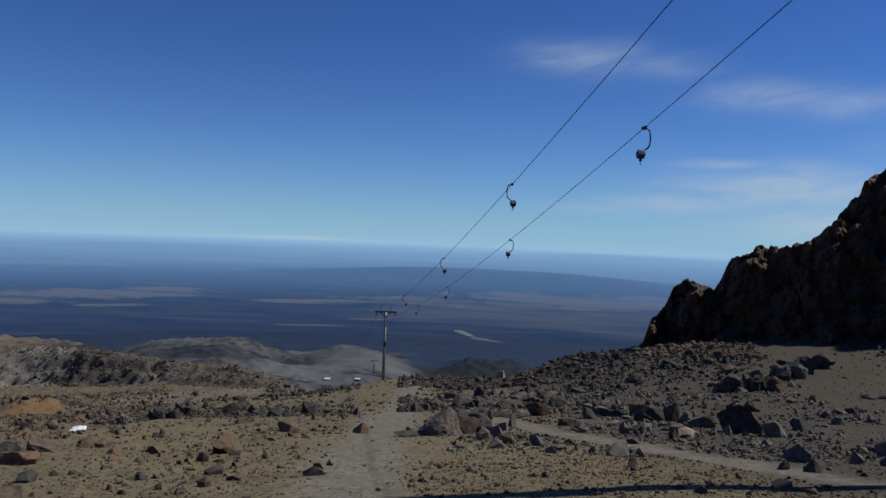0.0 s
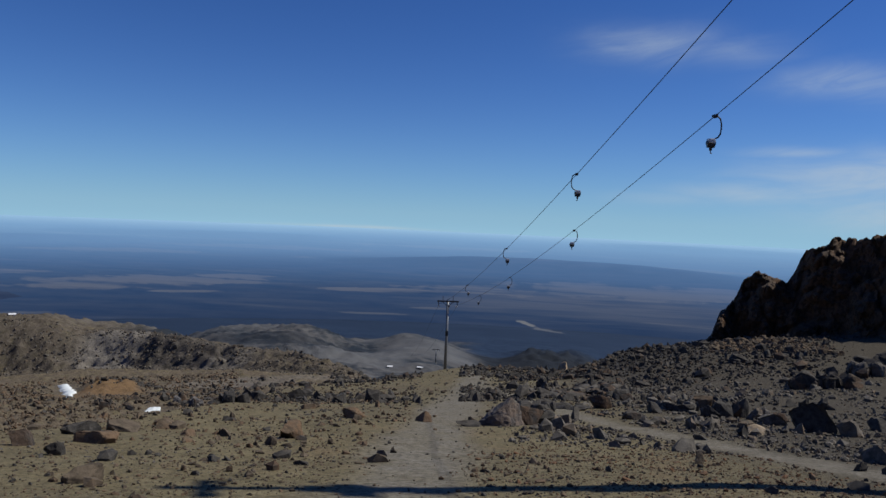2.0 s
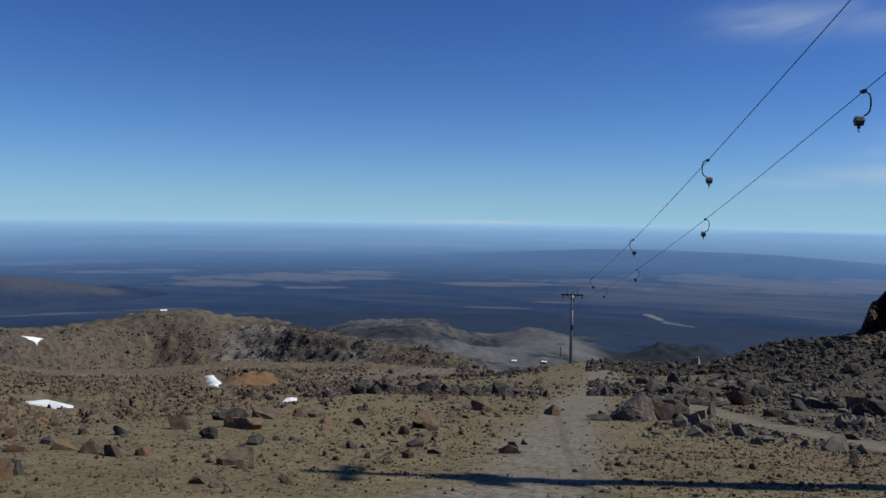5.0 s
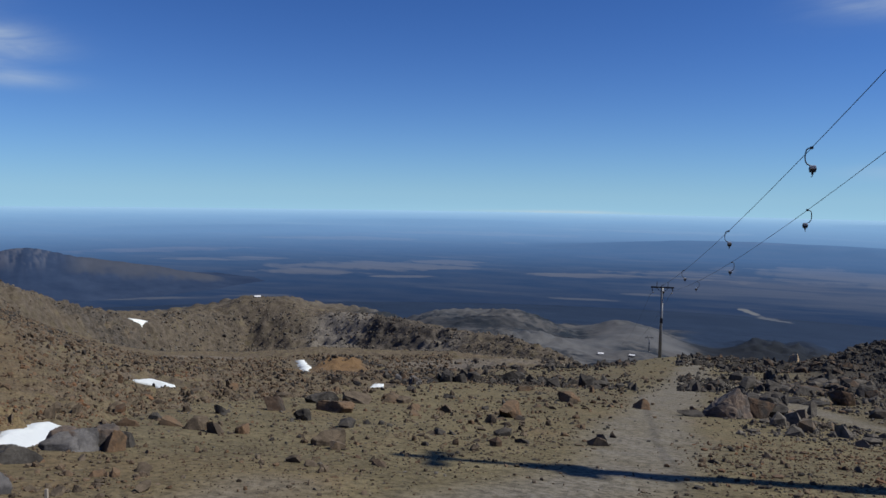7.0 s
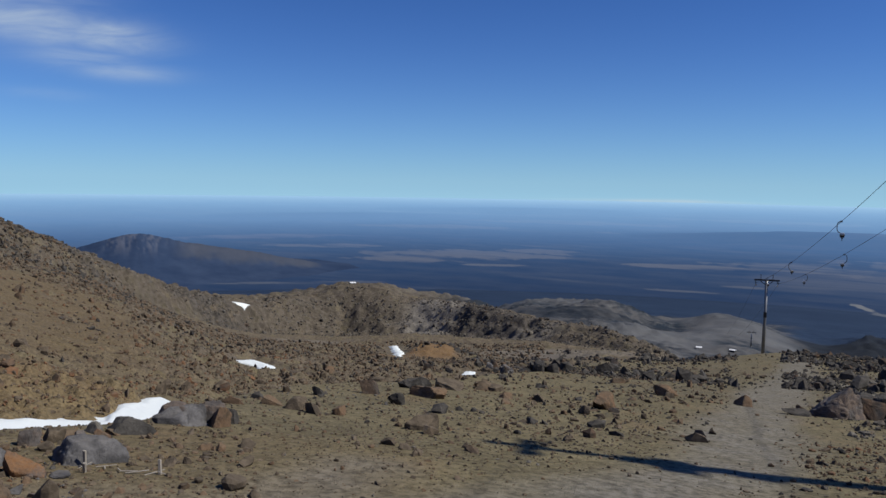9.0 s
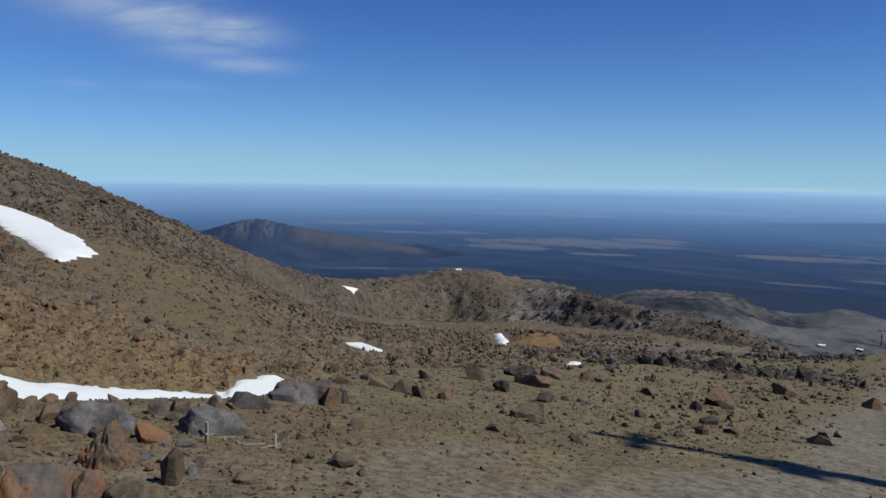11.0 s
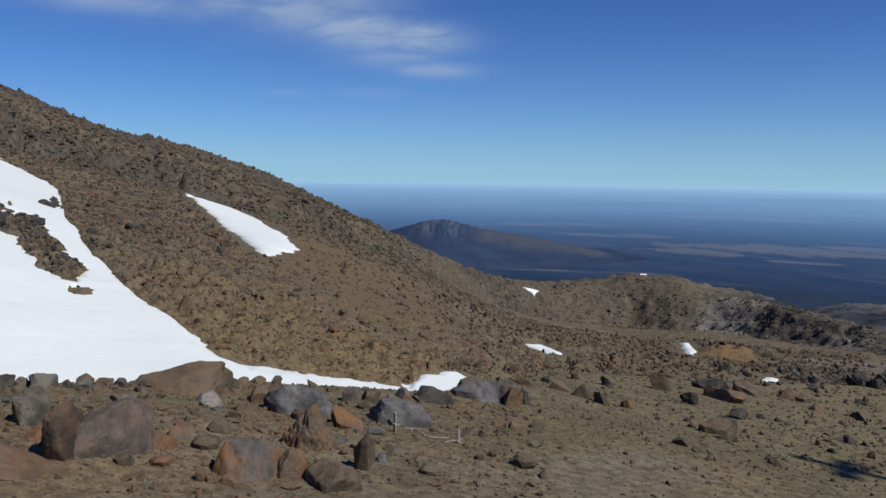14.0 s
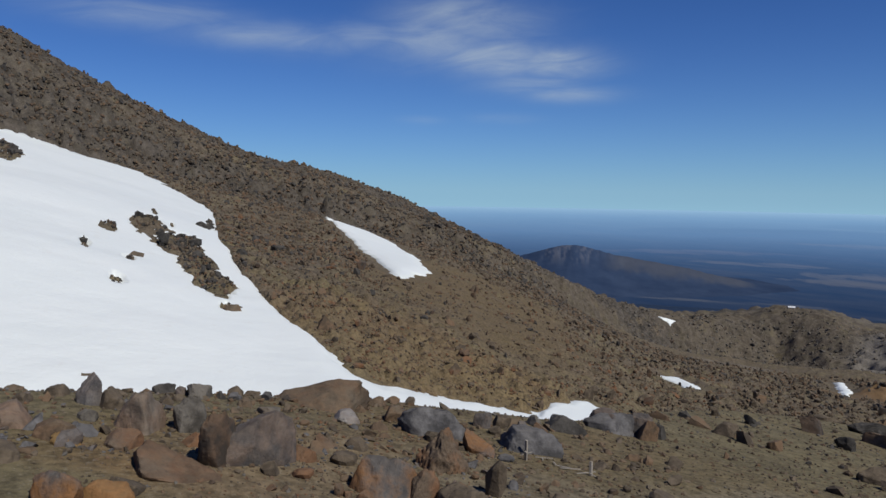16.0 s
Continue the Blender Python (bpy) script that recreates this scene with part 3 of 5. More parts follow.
def link_mesh(name, verts, faces, mat, parent=None, smooth=True):
    me = bpy.data.meshes.new(name)
    verts = np.asarray(verts, np.float32)
    faces = np.asarray(faces, np.int32)
    k = faces.shape[1]
    me.vertices.add(len(verts))
    me.vertices.foreach_set("co", verts.ravel())
    me.loops.add(faces.size)
    me.loops.foreach_set("vertex_index", faces.ravel())
    me.polygons.add(len(faces))
    me.polygons.foreach_set("loop_start", np.arange(0, faces.size, k, dtype=np.int32))
    me.polygons.foreach_set("loop_total", np.full(len(faces), k, np.int32))
    me.polygons.foreach_set("use_smooth", np.full(len(faces), smooth, bool))
    me.update(calc_edges=True)
    me.validate()
    me.materials.append(mat)
    ob = new(name, me)
    ob.parent = parent
    return ob


def attribute(ob, name, values):
    at = ob.data.attributes.new(name, "FLOAT", "POINT")
    at.data.foreach_set("value", np.asarray(values, np.float32).ravel())


def part(name, bm, mat, parent, label="", smooth=False):
    """Links a bmesh as one mesh object under a thing or a part."""
    me = bpy.data.meshes.new(name)
    bm.normal_update()
    bm.to_mesh(me)
    bm.free()
    me.materials.append(mat)
    for p in me.polygons:
        p.use_smooth = smooth
    ob = new(name, me)
    ob.parent = parent
    if label:
        tagged(ob, label)
    return ob


def grid_faces(rows, cols, wrap):
    i, j = np.meshgrid(np.arange(rows - 1), np.arange(cols if wrap else cols - 1), indexing="ij")
    k = (j + 1) % cols
    return np.stack([i * cols + j, i * cols + k, (i + 1) * cols + k, (i + 1) * cols + j], -1).reshape(-1, 4)


def near_line(x, y, points):
    """Distance in plan from a line of points."""
    best = np.full(np.shape(x), 1e9)
    for (ax, ay), (bx, by) in zip(points, points[1:]):
        t = np.clip(((x - ax) * (bx - ax) + (y - ay) * (by - ay)) / ((bx - ax) ** 2 + (by - ay) ** 2), 0, 1)
        best = np.minimum(best, np.hypot(x - ax - t * (bx - ax), y - ay - t * (by - ay)))
    return best


TRACK = [(-2.8, 2.6), (-2.3, 5.5), (-1.3, 8.8), (-1.3, 12.0), (-1.6, 16.5), (-1.95, 30.0), (-2.0, 52.0), (-2.2, 75.0), (-2.6, 95.0)]
BRANCH = [(9.0, 9.5), (6.9, 12.0), (6.2, 15.5), (5.5, 18.5), (4.0, 22.5), (2.3, 30.0), (0.4, 42.0), (-1.6, 56.0)]


RIVER = [(24, 925), (29, 890), (44, 866), (47, 845), (66, 812)]


def make_ground():
    b = np.concatenate([np.arange(-180, -44, 3.0), np.arange(-44, 40, 0.2), np.arange(40, 94, 0.14), np.arange(94, 100, 0.3), np.arange(100, 180, 3.0)])
    r = np.concatenate([[0.05, 0.5], np.geomspace(1.0, 12.0, 90, endpoint=False), np.geomspace(12.0, 100.0, 250, endpoint=False), np.geomspace(100.0, 140.0, 48, endpoint=False), np.geomspace(140.0, 232.0, 210, endpoint=False), np.geomspace(232.0, 240.0, 4, endpoint=False), np.geomspace(240.0, 520.0, 120, endpoint=False), np.geomspace(520.0, 860.0, 45)])
    rr, bb = np.meshgrid(r, b, indexing="ij")
    x, y = -rr * np.sin(np.radians(bb)), rr * np.cos(np.radians(bb))
    z = height(x, y)
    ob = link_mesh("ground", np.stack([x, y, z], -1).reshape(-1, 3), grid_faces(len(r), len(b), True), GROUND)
    wob = 0.5 * layered(x, y, 2.5, 3, 0.5, 77)
    track = np.maximum(1 - ease(0.45, 1.35 + 0.010 * rr, near_line(x, y, TRACK) + wob), 0.9 * (1 - ease(0.2, 1.1, near_line(x, y, BRANCH) + wob)))
    track = np.maximum(track, 0.9 * (1 - ease(0.1, 0.9, near_line(x, y, [(-4.06, 4.65), (-4.20, 5.93)]) + 0.8 * wob)))
    attribute(ob, "track", track)
    attribute(ob, "dark", np.maximum(np.maximum(np.minimum(1, 1.7 * spot(x, y, -3.6, 425, 42, 85)), 0.6 * spot(x, y, 17.0, 375, 44, 22)) * (rr > 300), 0.95 * ease(2.5, 8.0, x + 3 * wob) * ease(7, 13, y + 0.6 * x) * (1 - ease(150, 200, rr))))
    attribute(ob, "rock", ease(8, 25, rr - station(FIELD_R, bb)) * ease(5, 9, bb))
    attribute(ob, "ochre", np.maximum.reduce([0.65 * spot(x, y, 28.8, 106, 4.6, 11.0), 0.30 * spot(x, y, 30.5, 100, 8.0, 9.0), 0.22 * spot(x, y, 59.0, 22, 5, 6), 0.18 * spot(x, y, 66.0, 25, 5, 7), 0.10 * spot(x, y, 50.0, 7.0, 3.0, 2.4), 0.28 * spot(x, y, 78.0, 5.7, 1.6, 1.3)]))
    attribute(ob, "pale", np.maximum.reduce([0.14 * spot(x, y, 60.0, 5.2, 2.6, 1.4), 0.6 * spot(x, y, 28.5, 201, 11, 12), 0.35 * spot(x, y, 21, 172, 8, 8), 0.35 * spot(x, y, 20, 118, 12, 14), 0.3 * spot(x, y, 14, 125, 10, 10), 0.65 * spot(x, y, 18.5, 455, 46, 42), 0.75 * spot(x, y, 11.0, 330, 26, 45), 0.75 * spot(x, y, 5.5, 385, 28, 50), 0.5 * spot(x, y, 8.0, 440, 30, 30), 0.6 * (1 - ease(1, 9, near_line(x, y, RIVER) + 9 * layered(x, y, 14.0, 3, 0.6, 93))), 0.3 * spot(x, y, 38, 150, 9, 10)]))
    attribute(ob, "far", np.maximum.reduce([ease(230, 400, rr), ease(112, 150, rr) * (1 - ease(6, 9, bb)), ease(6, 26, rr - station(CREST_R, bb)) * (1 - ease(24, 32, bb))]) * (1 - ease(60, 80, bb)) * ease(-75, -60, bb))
    step = (rr - station(BLUFF_R, bb)) / (station(CREST_R, bb) - station(BLUFF_R, bb))
    crest = ease(0.45, 0.75, step + 0.25 * layered(x, y, 16.0, 3, 0.5, 60)) * ease(44, 50, bb)
    attribute(ob, "crag", np.maximum.reduce([ledges(rr - station(BLUFF_R, bb), x, y) * (1 - ease(8, 20, rr - station(CREST_R, bb))) * (1 - 0.2 * ease(46, 58, bb)), 0.75 * crest, 0.5 * ease(-0.3, 0.0, step) * (1 - ease(50, 60, bb))]) * ease(5, 9, bb) * (1 - ease(2, 30, rr - station(CREST_R, bb))))
    attribute(ob, "scree", scree(x, y))
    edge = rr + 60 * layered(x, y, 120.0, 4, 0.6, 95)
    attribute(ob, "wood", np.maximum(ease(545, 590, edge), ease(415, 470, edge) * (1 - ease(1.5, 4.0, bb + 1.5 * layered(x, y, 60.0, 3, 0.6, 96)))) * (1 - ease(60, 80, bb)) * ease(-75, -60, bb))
    return tagged(ob, "brown volcanic slope with gravel, worn track and stony gully", "ground", kind="structure")


def make_plain():
    b = np.concatenate([np.arange(-180, -45, 3.0), np.arange(-45, 75, 0.2), np.arange(75, 180, 3.0)])
    r = np.geomspace(850.0, 4930.0, 220)
    rr, bb = np.meshgrid(r, b, indexing="ij")
    x, y = -rr * np.sin(np.radians(bb)), rr * np.cos(np.radians(bb))
    z = height(x, y) - 0.6 * (1 - ease(850, 900, rr)) + 3.0 * layered(x, y, 420, 4, 0.5, 91) * ease(950, 1300, rr) * (1 - ease(2500, 4500, rr))
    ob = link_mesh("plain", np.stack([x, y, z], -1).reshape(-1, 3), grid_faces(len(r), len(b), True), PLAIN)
    # tussock clearings between the forests: bearing, distance, half length in degrees, half depth as a share of the distance
    clear = [(26.0, 1330, 8.0, 0.075), (31.0, 1230, 5.0, 0.050), (20.5, 1440, 3.0, 0.03), (24.0, 1160, 3.0, 0.02), (9.0, 1235, 5.2, 0.035), (2.0, 1300, 7.0, 0.080), (-8.0, 1420, 9.0, 0.14), (-17.0, 1560, 6.0, 0.12),
             (48.0, 1015, 6.0, 0.035), (39.0, 925, 7.0, 0.016), (46.0, 940, 3.0, 0.02), (10.0, 930, 3.0, 0.012), (5.5, 1010, 2.0, 0.014), (-13.0, 990, 5.0, 0.014), (36.0, 1460, 6.0, 0.035), (42.0, 1720, 6.0, 0.05),
             (29.0, 2150, 6.0, 0.05), (18.0, 2500, 8.0, 0.06), (24.0, 3100, 9.0, 0.05), (3.0, 2900, 8.0, 0.05), (12.0, 2050, 4.0, 0.03), (-14.0, 2300, 6.0, 0.04), (36.0, 2700, 7.0, 0.05)]
    grass = np.zeros_like(x)
    for bearing, far_, wide, deep in clear:
        across, along = (bb - bearing) / wide, (rr - far_) / (far_ * deep)
        d = np.hypot(along, across) + 0.55 * layered(bb * 0.9, rr / (far_ * deep) * 1.2, 1.3, 5, 0.6, int(far_))
        grass = np.maximum(grass, 0.75 * (1 - ease(0.55, 1.25, d)))
    heath = 1.0 * (1 - ease(2, 7, bb)) * ease(900, 980, rr) * (1 - ease(1250, 1500, rr)) * (0.6 + 0.4 * layered(x, y, 160.0, 3, 0.6, 97))
    attribute(ob, "heath", np.maximum(heath, 0.25 * ease(1900, 2400, rr)))
    attribute(ob, "grass", grass)
    attribute(ob, "river", 0.8 * (1 - ease(1, 10, near_line(x, y, RIVER) + 9 * layered(x, y, 14.0, 3, 0.6, 93))))
    return tagged(ob, "hazy blue plain of forest and tussock far below", "plain", kind="structure")


make_ground()
make_plain()

# ---------------------------------------------------------------- ski lift
NEAR_TOWER, FAR_TOWER = (8.28, 10.89), (-8.64, 116.64)
GAUGE = 2.97
ROPE_NEAR, ROPE_FAR, SAG = 9.70, -12.53, 1.485
FIT = 0.9


def tube(bm, points, radius, sides=10):
    """A round bar along a line of points."""
    rings = []
    pts = [Vector(p) for p in points]
    for i, p in enumerate(pts):
        d = (pts[min(i + 1, len(pts) - 1)] - pts[max(i - 1, 0)]).normalized()
        side = d.cross(Vector((0, 0, 1))) if abs(d.z) < 0.95 else d.cross(Vector((0, 1, 0)))
        side.normalize()
        up = side.cross(d)
        rad = radius[i] if isinstance(radius, (list, tuple)) else radius
        rings.append([bm.verts.new(p + rad * (math.cos(a) * side + math.sin(a) * up)) for a in [2 * math.pi * k / sides for k in range(sides)]])
    for r0, r1 in zip(rings, rings[1:]):
        for k in range(sides):
            bm.faces.new((r0[k], r0[(k + 1) % sides], r1[(k + 1) % sides], r1[k]))
    bm.faces.new(rings[0][::-1])
    bm.faces.new(rings[-1])
    return bm


def block(bm, size, at=(0, 0, 0), turn=None, bevel=0.0):
    m = Matrix.Translation(at) @ (turn or Matrix()) @ Matrix.Diagonal((*size, 1))
    made = bmesh.ops.create_cube(bm, size=1.0, matrix=m)
    if bevel:
        edges = list({e for v in made["verts"] for e in v.link_edges})
        bmesh.ops.bevel(bm, geom=edges, offset=bevel, segments=2, affect="EDGES", profile=0.6)
    return bm


def lift_line(u, side):
    ax, ay = NEAR_TOWER
    bx, by = FAR_TOWER
    n = math.hypot(bx - ax, by - ay)
    dx, dy = (bx - ax) / n, (by - ay) / n
    return Vector((ax + u * (bx - ax) + side * GAUGE / 2 * dy, ay + u * (by - ay) - side * GAUGE / 2 * dx,
                   ROPE_NEAR + u * (ROPE_FAR - ROPE_NEAR) - 4 * SAG * u * (1 - u)))


LINE_TURN = math.degrees(math.atan2(-(FAR_TOWER[0] - NEAR_TOWER[0]), FAR_TOWER[1] - NEAR_TOWER[1]))


def lift_tower(x, y, rope, foot, label, shadow_parts=False):
    thing = new("lift_tower")
    thing.matrix_world = pose(x, y, foot, 0, 0, LINE_TURN) @ Matrix.Scale(FIT, 4)
    h, gauge = (rope - foot) / FIT, GAUGE / FIT
    part("base", block(bmesh.new(), (0.95, 0.95, 0.9), (0, 0, 0.0), bevel=0.05), CONCRETE, thing, "concrete footing")
    part("pole", tube(bmesh.new(), [(0, 0, 0.3), (0, 0, h * 0.5), (0, 0, h - 0.05)], [0.30, 0.26, 0.22], 20), STEEL, thing, smooth=True)
    part("crossarm", block(bmesh.new(), (gauge + 0.5, 0.26, 0.26), (0, 0, h + 0.02), bevel=0.02), DARKSTEEL, thing)
    for s in (-1, 1):
        bm = bmesh.new()
        light = shadow_parts and s > 0
        block(bm, (0.06, 0.5, 0.10) if light else (0.10, 1.5, 0.16), (s * gauge / 2, 0, h - 0.30), bevel=0.02)
        block(bm, (0.07, 0.12, 0.40), (s * gauge / 2, 0, h - 0.15))
        frame_ = part("sheave_frame", bm, DARKSTEEL, thing)
        for k in ((-0.15, 0.15) if light else (-0.55, -0.18, 0.18, 0.55)):
            bm = bmesh.new()
            tube(bm, [(s * gauge / 2 - 0.05, k, h - 0.42), (s * gauge / 2 + 0.05, k, h - 0.42)], 0.08 if light else 0.15, 14)
            part("sheave", bm, DARKSTEEL, frame_)
        bm = bmesh.new()
        block(bm, (0.12, 0.12, 0.12) if light else (0.26, 0.20, 0.26), (s * (gauge / 2 - 0.1), 0, h - 0.85), bevel=0.05)
        part("rope_catcher", bm, ALU, thing)
        part("brace", tube(bmesh.new(), [(0, 0, h - 0.9), (s * gauge * 0.33, 0, h)], 0.05, 8), DARKSTEEL, thing)
        part("upright", tube(bmesh.new(), [(s * 0.9, 0, h + 0.1), (s * 0.9, 0, h + 0.95)], 0.05, 8), DARKSTEEL, thing)
    # unseen blocks near the top, added to cast a clump in the shadow
    if shadow_parts:
        part("work_platform", block(bmesh.new(), (0.55, 1.1, 0.10), (0.25, 0, h - 0.55), bevel=0.02), DARKSTEEL, thing, "unseen steel slab shaping the tower shadow")
        part("motor_box", block(bmesh.new(), (0.50, 0.55, 0.55), (0.25, 0.1, h - 0.22), bevel=0.04), DARKSTEEL, thing)
    bm = bmesh.new()
    for s in (-0.2, 0.2):
        tube(bm, [(s, 0.26, 1.8), (s, 0.26, h - 0.3)], 0.022, 6)
    for k in range(int((h - 2.2) / 0.33)):
        tube(bm, [(-0.2, 0.26, 2.0 + 0.33 * k), (0.2, 0.26, 2.0 + 0.33 * k)], 0.014, 6)
    part("ladder", bm, STEEL, thing)
    part("equipment_box", block(bmesh.new(), (0.45, 0.35, 0.9), (0, -0.25, h * 0.62), bevel=0.04), DARKSTEEL, thing, "dark equipment box on the pole")
    return tagged(thing, label, "lift tower", "lift towers")


def tow_hanger():
    """One spring-box hanger of the drag lift: clamp, bent arm, drum with its strap stub."""
    thing = new("tow_hanger")
    bm = bmesh.new()
    block(bm, (0.09, 0.42, 0.10), (0, 0, 0.02), bevel=0.02)
    block(bm, (0.13, 0.16, 0.13), (0, 0, -0.01), bevel=0.02)
    part("clamp", bm, DARKSTEEL, thing)
    bow = [(0.0, 0.0, 0.0), (0.14, 0, -0.02), (0.24, 0, -0.11), (0.28, 0, -0.28), (0.29, 0, -0.50), (0.26, 0, -0.70), (0.17, 0, -0.83), (0.04, 0, -0.90), (-0.08, 0, -0.93)]
    part("arm", tube(bmesh.new(), bow, 0.032, 10), DARKSTEEL, thing, smooth=True)
    bm = bmesh.new()
    tube(bm, [(-0.10, -0.12, -1.06), (-0.10, -0.10, -1.06), (-0.10, 0.10, -1.06), (-0.10, 0.12, -1.06)], [0.14, 0.17, 0.17, 0.14], 20)
    block(bm, (0.30, 0.20, 0.20), (-0.10, 0, -1.15), bevel=0.04)
    part("spring_box", bm, DRUM, thing, "dark spring drum")
    bm = bmesh.new()
    block(bm, (0.29, 0.27, 0.20), (-0.10, 0, -0.99), bevel=0.05)
    part("cover", bm, ALU, thing, "bright metal drum cover")
    bm = bmesh.new()
    block(bm, (0.10, 0.08, 0.14), (-0.10, 0, -1.29), bevel=0.015)
    part("outlet", bm, DARKSTEEL, thing)
    part("handle", tube(bmesh.new(), [(-0.10, 0, -1.33), (-0.10, 0, -1.46), (-0.04, 0, -1.48)], 0.022, 8), DARKSTEEL, thing)
    return tagged(thing, "dark bent tow hanger with spring drum on the haul rope", "tow hanger", "tow hangers on the ropes")


near_top = (lift_line(0.0075, 1) + lift_line(0.0075, -1)) / 2
lift_tower(near_top.x, near_top.y, near_top.z + 0.51, stand(near_top.x, near_top.y) - 0.1, "grey steel lift tower with crossarm beside the track", True)
lift_tower(*FAR_TOWER, ROPE_FAR + 0.51, stand(*FAR_TOWER) - 0.1, "grey steel lift tower with crossarm down the slope")
for side_ in (-1, 1):
    bm = bmesh.new()
    upper = [lift_line(0, side_) + Vector((2.7 * k, -16.9 * k, 3.5 * k)) for k in (2.5, 2.0, 1.5, 1.0, 0.5)]
    lower = [lift_line(1, side_) + Vector((-1.44 * k, 9.0 * k, -2.9 * k + 0.036 * k * k)) for k in range(1, 14)]
    tube(bm, [*upper, *[lift_line(k / 60, side_) for k in range(61)], *lower], 0.0140, 8)
    rope_ = part("haul_rope", bm, ROPE, None, smooth=True)
    tagged(rope_, "thin dark steel haul rope strung between lift towers", "cable", "haul ropes")
hanger = tow_hanger()
STATIONS = [(1, 0.152), (1, 0.331), (1, 0.545), (1, 0.745), (-1, 0.222), (-1, 0.397), (-1, 0.62), (-1, 0.83)]
for k, (side_, u) in enumerate(STATIONS):
    m = Matrix.Translation(lift_line(u, side_)) @ pose(0, 0, 0, 0, 0, LINE_TURN + (0 if side_ > 0 else 180)) @ Matrix.Scale(FIT, 4)
    if k == 0:
        hanger.matrix_world = m
    else:
        copy_thing(hanger, m)

# ---------------------------------------------------------------- cliff, far hills, snow


def polar_patch(name, bearings, radii, surface, mat, smooth=True):
    rr, bb = np.meshgrid(radii, bearings, indexing="ij")
    x, y, z = surface(rr, bb)
    return link_mesh(name, np.stack([x, y, z], -1).reshape(-1, 3), grid_faces(len(radii), len(bearings), False), mat, smooth=smooth)


def plan(rr, bb):
    return -rr * np.sin(np.radians(bb)), rr * np.cos(np.radians(bb))


CLIFF_B = [13.5, 14.09, 15.45, 15.98, 16.99, 17.41, 18.41, 19.48, 20.28, 20.52, 20.9, 21.28, 22.17, 22.78, 23.36, 24.43, 26.35, 27.2, 27.88, 28.15, 29.12, 29.44, 30.2, 30.57, 36, 45, 60]
CLIFF_E = [-8.83, -8.28, -7.34, -5.79, -4.8, -3.52, -2.92, -3.18, -3.63, -3.12, -2.19, -1.27, -1.07, -0.55, -0.16, -0.35, 0.33, 0.91, 1.71, 2.33, 3.11, 4.1, 4.63, 4.97, 9.0, 13.0, 15.0]



def cliff_surface(rr, bb):
    """A broken lava face: it leans back, steps out in blocks, and ends in a jagged top."""
    right = -bb
    x, y = plan(rr, bb)
    top = EYE + 84 * np.tan(np.radians(np.interp(right, CLIFF_B, CLIFF_E) - 0.1))
    top = top + ease(14, 16, right) * (0.45 * layered(right, right * 0 + 7, 0.7, 4, 0.65, 99) + 0.35 * cobbles(right * 1.4, right * 0 + 3.3, 0.9, 98))
    foot_r = 76 - 6 * ease(17, 30, right) + 2.2 * layered(right * 1.4, right * 0 + 3, 2.0, 3, 0.6, 101) + 2.5 * np.exp(-((right - 20.4) / 0.7) ** 2)
    foot = height(*plan(foot_r, bb)) - 1.0
    rise = np.clip((rr - foot_r) / (0.62 * np.maximum(top - foot, 1.0)), 0, 1)
    z = foot + (top - foot) * rise - 0.22 * np.clip(rr - foot_r - 0.62 * (top - foot) - 2, 0, 100)
    u, v = right * 1.42, z + 0.35 * rr
    bend = 0.8 * layered(u, v, 5.0, 3, 0.55, 103)
    big = layered(u + bend, v * 0.7, 7.0, 3, 0.6, 107, True)
    rock = 1.5 * cobbles(u + bend, v * 0.8 + 0.5 * u, 3.4, 109) + 0.95 * cobbles(u - 0.4 * v, v + bend, 1.6, 110) + 0.55 * cobbles(u + 0.3 * v, v, 0.8, 111) + 0.3 * cobbles(u, v, 0.42, 112) - 1.3
    amount = ease(0.0, 0.12, rise)
    z = z + amount * (0.5 * big + 0.45 * rock) * (1 - 0.6 * ease(0.85, 1.0, rise))
    out = amount * (1.5 * big + 1.15 * rock)
    z = np.where(right < 14.6, np.minimum(z, height(x, y) - 0.5 + (right - 13.6) * 2.5), z)
    return x * (1 - out / rr), y * (1 - out / rr), z


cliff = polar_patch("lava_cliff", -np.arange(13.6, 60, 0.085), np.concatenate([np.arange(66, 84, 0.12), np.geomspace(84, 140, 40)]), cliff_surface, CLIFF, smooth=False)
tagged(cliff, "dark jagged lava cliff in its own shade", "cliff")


def far_mountain(rr, bb):
    x, y = plan(rr, bb)
    h = sum(np.interp(bb + o, [33, 36.5, 39, 42.3, 45, 47.1, 48.6, 49.8, 50.6, 51.6, 53.2, 56, 60, 66], [0, 3, 12, 25, 33, 39.5, 46, 51.5, 52.5, 49, 41, 27, 10, 0]) for o in (-0.3, 0.3)) / 2
    cone = h * np.exp(-np.abs((rr - 1100) / (75 + 0.9 * h)) ** 1.5)
    gully = layered(bb * 1.6, rr * 0.01, 1.0, 3, 0.55, 113, True)
    return x, y, -129 + cone * (1 + 0.02 * gully) + 1.0 * layered(x, y, 25, 3, 0.5, 115) * np.minimum(1, cone / 4)


